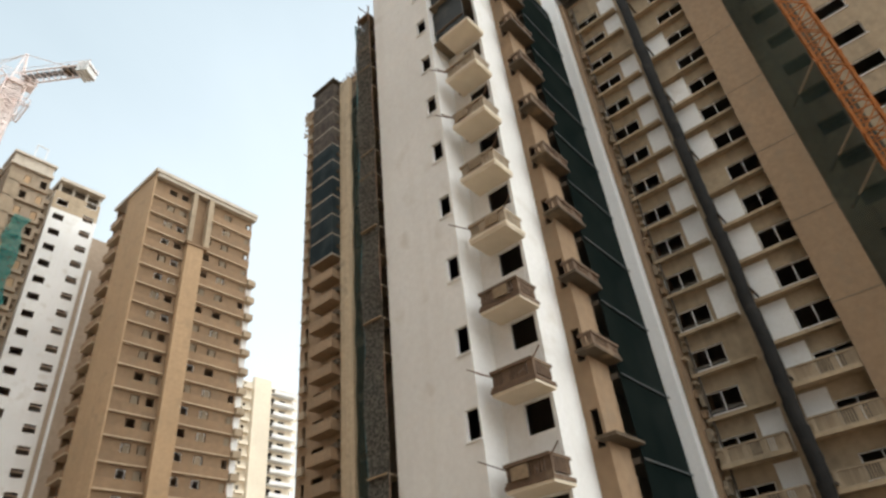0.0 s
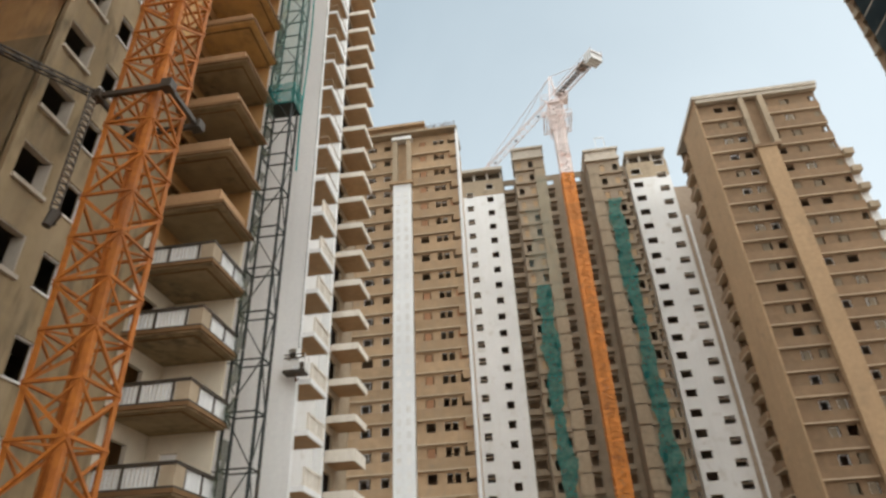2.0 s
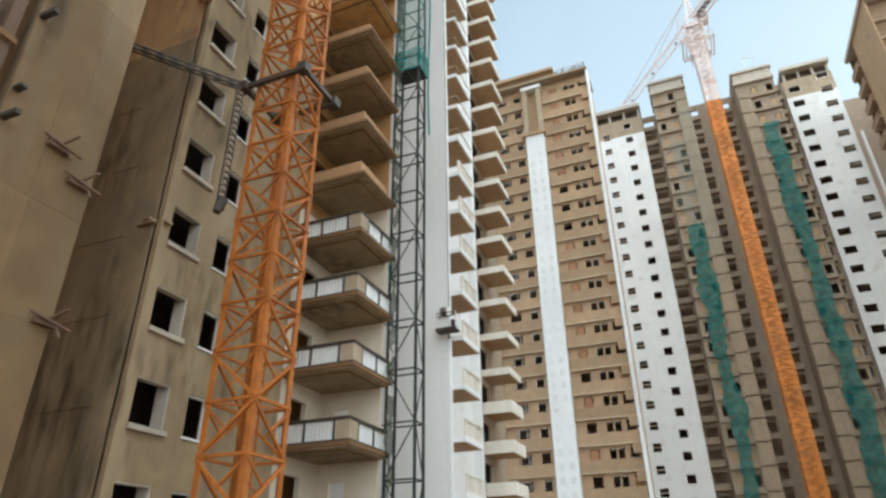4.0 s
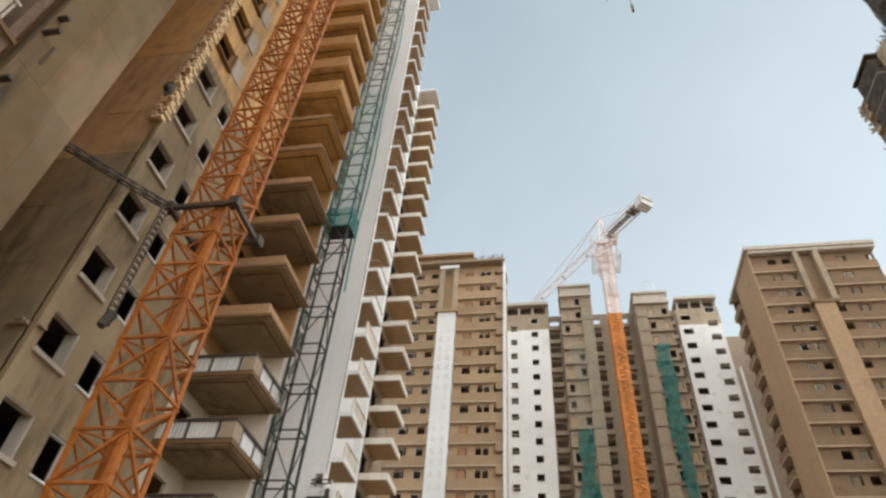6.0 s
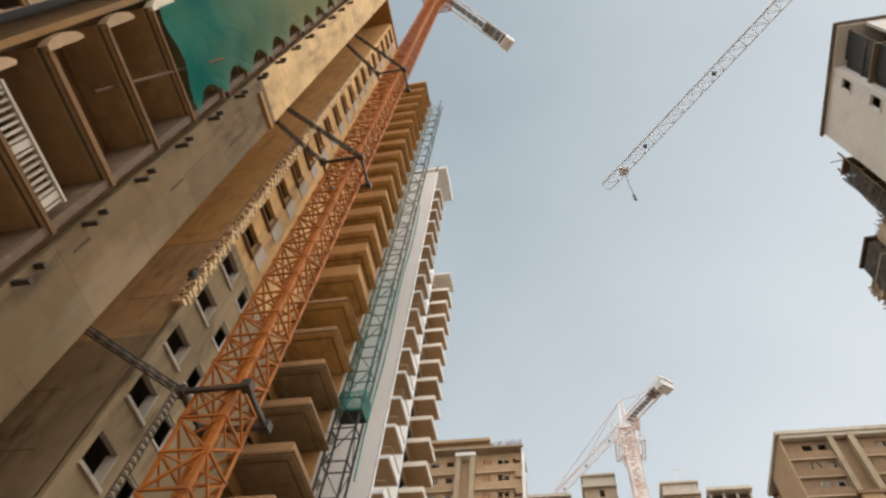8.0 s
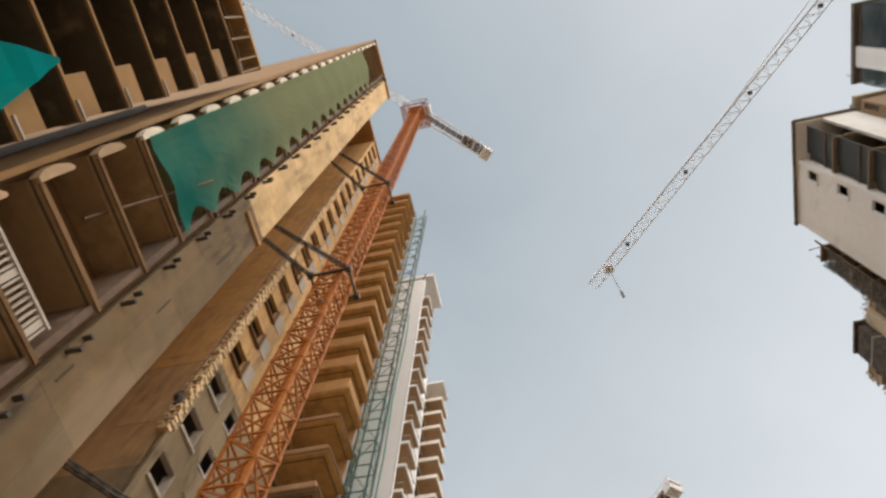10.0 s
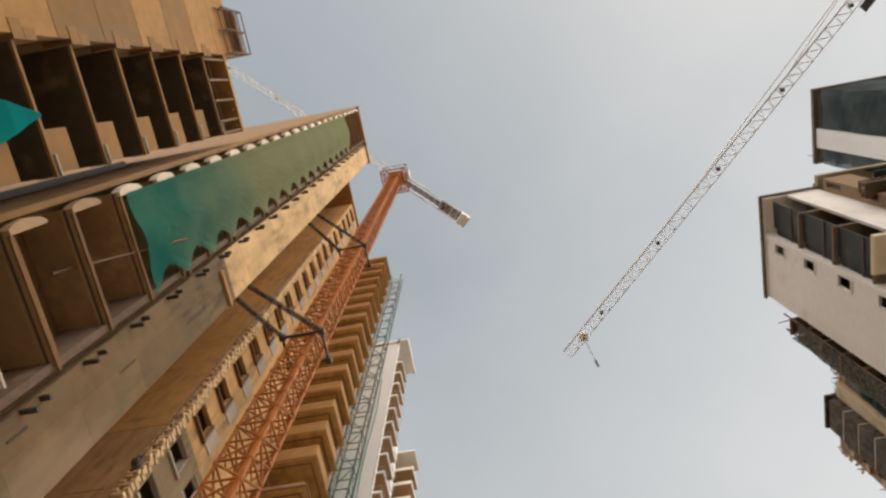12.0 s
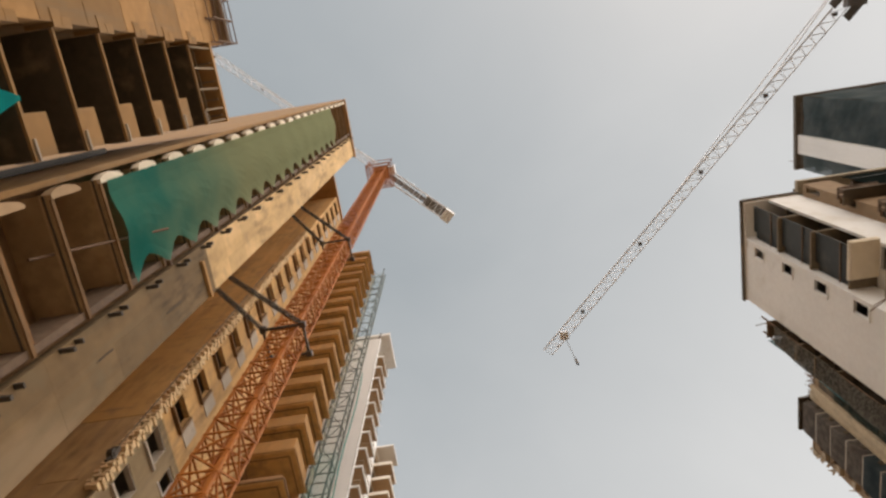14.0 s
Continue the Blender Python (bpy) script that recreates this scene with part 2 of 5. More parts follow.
EARTH = material("dusty_ground", (0.30, 0.235, 0.165), (0.22, 0.17, 0.12), 0.97, grain=0.8, blotch=0.05, stain=(0.17, 0.13, 0.09), bump=0.5)
WOOD = material("grey_timber", (0.30, 0.22, 0.14), (0.20, 0.145, 0.09), 0.9, grain=7, bump=0.3)
# The green turns paler between about z 26 and 40.
NET = netting("green_net", (0.02, 0.25, 0.215), (0.07, 0.31, 0.245), 0.19, pale_up=(26.0, 40.0, (0.38, 0.425, 0.25)))
NET_FAR = netting("weathered_green_net", (0.03, 0.25, 0.24), (0.12, 0.34, 0.31), 0.35, 1.2)
NET_DARK = netting("dark_net", (0.055, 0.072, 0.08), (0.1, 0.118, 0.12), 0.12)
NET_TEAL = netting("dark_teal_net", (0.06, 0.13, 0.14), (0.10, 0.18, 0.18), 0.15)
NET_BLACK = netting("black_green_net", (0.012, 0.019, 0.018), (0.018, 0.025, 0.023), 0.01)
NET_SPECK = netting("rubble_speckled_net", (0.1, 0.094, 0.084), (0.27, 0.245, 0.21), 0.1, 9.0)
NET_SLATE = netting("slate_net", (0.09, 0.12, 0.13), (0.15, 0.18, 0.19), 0.1)
NET_SMOKY = netting("smoky_net", (0.04, 0.055, 0.048), (0.075, 0.095, 0.078), 0.25)
NET_THIN = netting("thin_green_net", (0.16, 0.48, 0.43), (0.30, 0.56, 0.52), 0.76)
NET_FAINT = netting("faint_net", (0.50, 0.66, 0.60), (0.58, 0.68, 0.60), 0.84)
NET_DUSTY = netting("dusty_brown_net", (0.16, 0.135, 0.12), (0.24, 0.205, 0.175), 0.2, 1.5)
NET_RAG = netting("torn_dark_net", (0.05, 0.075, 0.06), (0.16, 0.17, 0.12), 0.3, 2.5)
NET_PALE = netting("torn_pale_net", (0.30, 0.29, 0.22), (0.55, 0.52, 0.44), 0.35, 2.5)
TEAL = netting("teal_sheet", (0.0, 0.34, 0.33), (0.01, 0.27, 0.26), 0.03)


# ---- building blocks ----
FACES = ((0, 3, 2, 1), (4, 5, 6, 7), (0, 1, 5, 4), (1, 2, 6, 5), (2, 3, 7, 6), (3, 0, 4, 7))


class Shape:
    """Collects boxes, struts and quads, and becomes one mesh."""

    def __init__(self):
        self.v, self.f = [], []

    def box(self, x0, x1, y0, y1, z0, z1):
        i = len(self.v)
        (x0, x1), (y0, y1), (z0, z1) = sorted((x0, x1)), sorted((y0, y1)), sorted((z0, z1))
        self.v += [(x0, y0, z0), (x1, y0, z0), (x1, y1, z0), (x0, y1, z0), (x0, y0, z1), (x1, y0, z1), (x1, y1, z1), (x0, y1, z1)]
        self.f += [tuple(i + k for k in q) for q in FACES]
        return self

    def strut(self, p, q, w, h=None):
        """A bar of square section from p to q."""
        p, q, h = Vector(p), Vector(q), h or w
        d = (q - p).normalized()
        side = d.cross(Vector((0, 0, 1)))
        side = Vector((1, 0, 0)) if side.length < 1e-4 else side.normalized()
        up = side.cross(d)
        i = len(self.v)
        for c in (p, q):
            self.v += [tuple(c + side * a * w / 2 + up * b * h / 2) for a, b in ((-1, -1), (1, -1), (1, 1), (-1, 1))]
        self.f += [tuple(i + k for k in r) for r in FACES]
        return self

    def tube(self, p, q, r, n=10, r2=None):
        p, q, r2 = Vector(p), Vector(q), r2 or r
        d = (q - p).normalized()
        a = d.cross(Vector((0.3, 0.5, 0.81))).normalized()
        b = d.cross(a)
        i = len(self.v)
        for c, rad in ((p, r), (q, r2)):
            self.v += [tuple(c + (a * math.cos(k * math.tau / n) + b * math.sin(k * math.tau / n)) * rad) for k in range(n)]
        self.f += [(i + k, i + (k + 1) % n, i + n + (k + 1) % n, i + n + k) for k in range(n)]
        self.f += [tuple(i + n - 1 - k for k in range(n)), tuple(i + n + k for k in range(n))]
        return self

    def sheet(self, grid, thick=0.0):
        """A cloth from rows of points."""
        i, w = len(self.v), len(grid[0])
        for row in grid:
            self.v += [tuple(p) for p in row]
        for r in range(len(grid) - 1):
            self.f += [(i + r * w + c, i + r * w + c + 1, i + (r + 1) * w + c + 1, i + (r + 1) * w + c) for c in range(w - 1)]
        return self

    def mesh(self, name, mat):
        me = bpy.data.meshes.new(name)
        me.from_pydata(self.v, [], self.f)
        me.materials.append(mat)
        me.update()
        return me


def part(name, shape, mat, parent, label=""):
    """One mesh object under a thing or under a part."""
    me = shape if isinstance(shape, bpy.types.Mesh) else shape.mesh(name, mat)
    ob = new(name, me)
    ob.parent = parent
    return tagged(ob, label)


def piece(name, me, parent, at=(0, 0, 0), label=""):
    ob = part(name, me, None, parent, label)
    ob.location = at
    return ob


def thing(name, label, category, group="", kind="", at=(0, 0, 0)):
    ob = new(name)
    ob.empty_display_size = 0.5
    ob.location = at
    return tagged(ob, label, category, group, kind)


class Face:
    """A wall plane that looks along -y, -x or +x: u runs along it, n outwards, z up."""

    def __init__(self, way, at):
        self.way, self.at = way, at

    def at_point(self, u, n, z):
        return {"-y": (u, self.at - n, z), "-x": (self.at - n, u, z), "+x": (self.at + n, u, z)}[self.way]

    def box(self, s, u0, u1, n0, n1, z0, z1):
        a, b = self.at_point(u0, n0, z0), self.at_point(u1, n1, z1)
        s.box(a[0], b[0], a[1], b[1], a[2], b[2])
        return s

    def local(self):
        return Face(self.way, 0)


def pierced(face, u0, u1, z0, z1, holes, thick=0.22, s=None):
    """A wall with real openings: holes are (u0, u1, z0, z1)."""
    s = s or Shape()
    cuts = sorted({u0, u1, *(max(u0, min(u1, h[i])) for h in holes for i in (0, 1))})
    for a, b in zip(cuts, cuts[1:]):
        if b - a < 1e-4:
            continue
        mid, z = (a + b) / 2, z0
        for h in sorted((h for h in holes if h[0] < mid < h[1]), key=lambda h: h[2]):
            if h[2] > z:
                face.box(s, a, b, -thick, 0, z, min(h[2], z1))
            z = max(z, h[3])
        if z < z1:
            face.box(s, a, b, -thick, 0, z, z1)
    return s


def levels(z0, top, step=3.0):
    return [z0 + step * k for k in range(int((top - z0) / step) + 1)]


def slabs(parent, x0, x1, y0, y1, zs, mat, thick=0.16, name="floor_slab"):
    me = Shape().box(x0, x1, y0, y1, -thick, 0).mesh(name, mat)
    for z in zs:
        piece(name, me, parent, (0, 0, z))


def window_mesh(face, w, h, sill=0.08, frame_mat=None, depth=0.2, mullion=0):
    """A frame round an opening with a proud sill; the origin is the opening's lower middle."""
    f, s = face.local(), Shape()
    t = 0.05
    f.box(s, -w / 2, -w / 2 + t, -depth, -0.06, 0, h)
    f.box(s, w / 2 - t, w / 2, -depth, -0.06, 0, h)
    f.box(s, -w / 2 + t, w / 2 - t, -depth, -0.06, h - t, h)
    f.box(s, -w / 2 - 0.07, w / 2 + 0.07, -0.15, sill, -0.07, 0.003)
    for k in range(mullion):
        u = -w / 2 + w * (k + 1) / (mullion + 1)
        f.box(s, u - 0.03, u + 0.03, -0.14, -0.08, 0, h - t)
    return s.mesh("window", frame_mat)


def add_rail(balcony, face, u0, u1, out, height, mat, step=0.16, ends=True, solid=(), lift=0.0, label=""):
    """A balustrade along the front and both ends of a balcony: rails, end rails and single balusters."""
    f = face.local()
    key = (face.way, u0, u1, out, height, mat.name, step, ends, solid)
    if key not in RAILS:
        made = []
        s = Shape()
        f.box(s, u0, u1, out - 0.14, out + 0.03, height - 0.1, height)
        if ends:
            f.box(s, u0, u0 + 0.1, 0, out - 0.14, height - 0.1, height)
            f.box(s, u1 - 0.1, u1, 0, out - 0.14, height - 0.1, height)
        made.append(("handrail", s.mesh("handrail", mat), [(0, 0)]))
        s = Shape()
        f.box(s, u0, u1, out - 0.12, out, 0, 0.1)
        made.append(("bottom_rail", s.mesh("bottom_rail", mat), [(0, 0)]))
        n = max(2, int((u1 - u0) / step))
        thin, post, at_thin, at_post = Shape(), Shape(), [], []
        f.box(thin, -0.034, 0.034, -0.04, 0.04, 0.1, height - 0.1)
        f.box(post, -0.1, 0.1, -0.045, 0.045, 0.1, height - 0.1)
        for k in range(n + 1):
            (at_post if k % 8 == 0 else at_thin).append((u0 + 0.1 + (u1 - u0 - 0.2) * k / n, out - 0.06))
        if ends:
            m = max(1, int(out / step))
            at_thin += [(u, out * k / m) for k in range(1, m) for u in (u0 + 0.05, u1 - 0.05)]
        made += [("baluster", thin.mesh("baluster", mat), at_thin), ("post", post.mesh("post", mat), at_post)]
        for a, b in solid:
            s = Shape()
            f.box(s, a, b, out - 0.13, out - 0.105, 0.05, height - 0.05)
            made.append(("infill_panel", s.mesh("infill_panel", SOFFIT if mat is BROWN else mat), [(0, 0)]))
        RAILS[key] = made
    for name, me, places in RAILS[key]:
        for u, n in places:
            x, y, _ = f.at_point(u, n, 0)
            piece(name, me, balcony, (x, y, lift), label if name == "handrail" else "")


RAILS = {}


def mast_members(a, h, leg, brace, panels):
    """The members of one lattice mast section of side a and height h: angle legs, rungs and diagonals, as (name, shape)."""
    r, out = a / 2, []
    corners = [(-r, -r), (r, -r), (r, r), (-r, r)]
    t = leg * 0.22
    for x, y in corners:
        sx, sy = (1 if x < 0 else -1), (1 if y < 0 else -1)
        s = Shape().box(x, x + sx * leg, y, y + sy * t, 0, h).box(x, x + sx * t, y + sy * t, y + sy * leg, 0, h)
        out.append(("leg", s))
    p = h / panels
    for i, (c, d) in enumerate(zip(corners, corners[1:] + corners[:1])):
        for k in range(panels):
            out.append(("rung", Shape().strut((*c, k * p + 0.05), (*d, k * p + 0.05), brace)))
            lo, hi = (c, d) if (k + i) % 2 else (d, c)
            out.append(("brace", Shape().strut((*lo, k * p + 0.05), (*hi, (k + 1) * p - 0.03), brace)))
            mid = ((c[0] + d[0]) / 2, (c[1] + d[1]) / 2)
            far = lo
            out.append(("brace", Shape().strut((*mid, k * p + p / 2), (*far, (k + 1) * p - 0.03), brace * 0.7)))
    out.append(("rung", Shape().strut((-r, -r, 0.05), (r, r, 0.05), brace * 0.7)))
    return out


def boom_shape(p, q, wide, high, chord, brace, bay, taper=0.0):
    """A three-chord lattice boom from p to q with its single chord on top."""
    s, p, q = Shape(), Vector(p), Vector(q)
    d = (q - p).normalized()
    side = d.cross(Vector((0, 0, 1))).normalized()
    up = side.cross(d)
    length = (q - p).length
    n = max(2, int(length / bay))

    def at(k, i):
        w = 1 - taper * k / n
        o = (side * wide / 2 * w, -side * wide / 2 * w, up * high * w)[i]
        return p + d * length * k / n + o
    for i in range(3):
        s.strut(at(0, i), at(n, i), chord)
    for k in range(n + 1):
        s.strut(at(k, 0), at(k, 1), brace)
        if k < n:
            s.strut(at(k, 0), at(k + 1, 1), brace)
            for i in (0, 1):
                s.strut(at(k, i), (at(k, 2) + at(k + 1, 2)) / 2, brace)
                s.strut((at(k, 2) + at(k + 1, 2)) / 2, at(k + 1, i), brace)
    return s


# ---- ground ----
s = Shape()
s.sheet([[(x, y, 0.12 * noise.noise((x * 0.05, y * 0.05, 0)) - 0.12 if max(abs(x), abs(y)) < 900 else -0.1) for x in [-3000, -900, *range(-120, 121, 8), 900, 3000]]
         for y in [-3000, -900, *range(-120, 161, 8), 900, 3000]])
tagged(part("ground", s, EARTH, None), "dusty bare earth of the building site", "ground", kind="structure")


def closed_sides(parent, x0, x1, y0, y1, top, sides, mat, roof=True, z0=0.0):
    """Plain walls on the named sides of a block, and its roof slab with a low parapet."""
    w = Shape()
    if "-x" in sides:
        w.box(x0, x0 + 0.2, y0, y1, z0, top)
    if "+x" in sides:
        w.box(x1 - 0.2, x1, y0, y1, z0, top)
    if "-y" in sides:
        w.box(x0 + 0.2, x1 - 0.2, y0, y0 + 0.2, z0, top)
    if "+y" in sides:
        w.box(x0 + 0.2, x1 - 0.2, y1 - 0.2, y1, z0, top)
    if sides:
        part("wall", w, mat, parent)
    if roof:
        part("roof", Shape().box(x0 - 0.08, x1 + 0.08, y0 - 0.08, y1 + 0.08, top, top + 0.25), mat, parent)


EARLY = (-0.26, -0.13, 0)


# ---- white block with small balconies ----
def white_block():
    b = thing("apartment_block", "white-painted apartment block with bare window openings and small brown balconies", "building")
    step, top = 2.95, 35.85
    ks = range(-2, 10)
    outer, inner, south, turn = Face("-x", 15.7), Face("-x", 16.95), Face("-y", 9.4), Face("-x", 18.68)
    sill = 7.72
    sills = [(11.46 + 0.03 * max(0, k - 1), sill + step * k - 0.11 * max(0, k - 4)) for k in ks]
    part("wall", pierced(outer, 11.4, 15.11, 0, top - 0.15, [(y, y + 0.57, z, z + 1.0) for y, z in sills], 0.14), WHITE, b)
    part("wall", Shape().box(15.84, 16.95, 11.4, 11.55, 0, top - 0.15), WHITE, b)
    part("wall", pierced(inner, 9.55, 11.4, 0, 26.62, [(9.53, 10.55, sill + step * k, sill + 1.03 + step * k) for k in ks if k < 7], 0.12), WHITE, b)
    part("wall", pierced(south, 16.95, 18.68, 0, top - 0.15, [], 0.14), WHITE, b)
    part("wall", pierced(turn, 8.75, 9.4, 0, top - 0.5, [(8.86, 9.16, 7.25 + step * k, 8.5 + step * k) for k in ks], 0.14), TAN, b, "tan plaster return wall")
    part("wall", Shape().box(15.84, 24, 14.97, 15.11, 0, top - 0.15).box(23.86, 24, 9.4, 14.97, 0, top - 0.15), CONCRETE, b)
    part("roof", Shape().box(15.62, 18.68, 9.36, 15.2, top, top + 0.22).box(15.7, 18.68, 9.42, 15.11, top - 0.14, top), WHITE, b)
    part("roof", Shape().box(18.72, 24.2, 8.7, 15.2, top + 0.1, top + 0.4), CONCRETE, b, "bare concrete upper roof slab")
    part("coping", Shape().box(15.56, 15.64, 9.3, 15.26, top - 0.02, top + 0.24).box(15.64, 18.7, 9.28, 9.355, top - 0.02, top + 0.24), DARK_CONCRETE, b, "dark roof edge strip")
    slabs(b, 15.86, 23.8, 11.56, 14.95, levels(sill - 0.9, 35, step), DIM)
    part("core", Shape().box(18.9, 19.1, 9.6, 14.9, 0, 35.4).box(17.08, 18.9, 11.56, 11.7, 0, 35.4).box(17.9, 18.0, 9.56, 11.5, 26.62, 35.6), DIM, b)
    win = outer.local().box(outer.local().box(Shape(), -0.33, 0.33, -0.06, 0.05, -0.05, 0.003), 0.245, 0.282, -0.13, -0.03, 0.003, 0.995).mesh("window", WHITE2)
    for y, z in sills:
        piece("window", win, b, outer.at_point(y + 0.285, 0, z))
    # balconies in the corner recess
    f = inner.local()
    mid, half, out = 10.06, 0.86, 1.2
    bal = f.box(Shape(), -half + 0.03, half - 0.03, 0, out - 0.03, -0.1, 0.0).mesh("balcony", CREAM)
    edge = f.box(Shape(), -half, half, 0, out, 0.0, 0.13).mesh("slab_edge", BROWN)
    pale_edge = f.box(Shape(), -half, half, 0, out, 0.0, 0.13).mesh("slab_edge", CREAM)
    rods = [Shape().strut((0, 0, 0), (dx, dy, dz), 0.03).mesh("rod", RUST) for dx, dy, dz in ((-0.5, 0.7, 0.4), (-0.3, -0.6, 0.3), (-0.55, 0.35, 0.15))]
    shard = f.box(Shape(), -0.3, 0.28, 0.0, 0.05, 0.0, 0.38).mesh("board", WOOD)
    rng = random.Random(21)
    for k in ks:
        if k > 7:
            continue
        o = piece("balcony", bal, b, inner.at_point(mid, 0, 5.98 + step * k))
        piece("slab_edge", pale_edge if k > 2 else edge, o)
        if k == 7:
            continue
        add_rail(o, inner, -half + 0.04, half - 0.04, out - 0.04, 0.62, BROWN if k < 3 else DUSTY_RAIL, 0.13, solid=((-0.8, -0.55), (-0.2, 0.0), (0.35, 0.52)), lift=0.13)
        for j, rod in enumerate(rods):
            if rng.random() < 0.55:
                piece("rod", rod, o, (-out + 0.1, 0.7 if j != 1 else -0.7, 0.55))
        if rng.random() < 0.6:
            piece("board", shard, o, (-out - 0.02, rng.uniform(-0.4, 0.4), 0.2))
    stub = Shape().box(-0.14, 0.02, -0.09, 0.09, -0.03, 0.03).mesh("drain_stub", RUST)
    for k in ks:
        if k < 6:
            piece("drain_stub", stub, b, (16.95, 10.95, sill + 1.35 + step * k))
    # dark open loggias under the roof
    for k in (7, 8, 9):
        z = 5.98 + step * k
        part("loggia_slab", Shape().box(15.86, 17.9, 9.56, 11.38, z + (0.14 if k == 7 else 0.0), z + (0.2 if k == 7 else 0.12)), UMBER, b)
        part("loggia_screen", Shape().box(16.04, 16.09, 9.56, 11.0, z + 0.21, z + 2.9).box(16.1, 16.15, 11.03, 11.38, z + 0.3, z + 2.75), SLATE, b, "dark slate-coloured loggia screen")
        part("screen_rail", Shape().box(15.99, 16.04, 9.56, 11.38, z + 1.0, z + 1.06), BROWN, b)
    # small dark balconies round the corner of the return wall
    part("wall", pierced(Face("-y", 8.75), 18.82, 20.1, 0, top - 0.5, [], 0.14), TAN, b, "tan plaster end wall")
    led = Shape().box(-0.48, 1.5, -0.55, 0.2, -0.07, 0.04).mesh("balcony", DARK_CONCRETE)
    end = Face("-y", 8.75)
    for k in range(-2, 9):
        o = piece("balcony", led, b, (18.68, 8.75, 7.45 + step * k))
        if k > 0:
            add_rail(o, end, -0.46, 1.46, 0.53, 0.5, BROWN, 0.16, solid=((-0.4, 0.3),), lift=0.04)
    # netted bays behind the return
    me = Shape().box(20.12, 24.2, 8.5, 9.4, -0.2, 0).mesh("recess_slab", DIM)
    lip = Shape().box(20.14, 24.15, 8.35, 8.38, -0.12, -0.04).mesh("slab_lip", SLATE)
    for z in levels(4.1, 35.9, step):
        piece("recess_slab", me, b, (0, 0, z))
        piece("slab_lip", lip, b, (0, 0, z))
    part("wall", Shape().box(18.82, 23.86, 9.4, 9.55, 0, top), DIM, b)
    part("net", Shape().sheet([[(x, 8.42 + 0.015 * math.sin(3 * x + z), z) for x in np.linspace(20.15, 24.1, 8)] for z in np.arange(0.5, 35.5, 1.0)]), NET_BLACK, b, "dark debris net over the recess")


white_block()


def open_frame():
    """The dark unfinished frame seen in the gap between the white block and the brown one."""
    b = thing("concrete_frame", "dark unfinished concrete frame with open floors", "building", at=EARLY)
    slabs(b, 29.5, 38.2, 14.5, 18.5, levels(2.0, 56), DIM, 0.22)
    for x in (30, 34, 37.8):
        part("column", Shape().box(x - 0.25, x + 0.25, 14.7, 15.2, 0, 56), DIM, b)
    part("wall", Shape().box(29.5, 38.2, 16.6, 16.8, 0, 55.8), DIM, b)
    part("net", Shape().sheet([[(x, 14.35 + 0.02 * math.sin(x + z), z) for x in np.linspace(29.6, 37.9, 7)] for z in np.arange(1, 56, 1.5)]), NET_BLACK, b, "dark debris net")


open_frame()


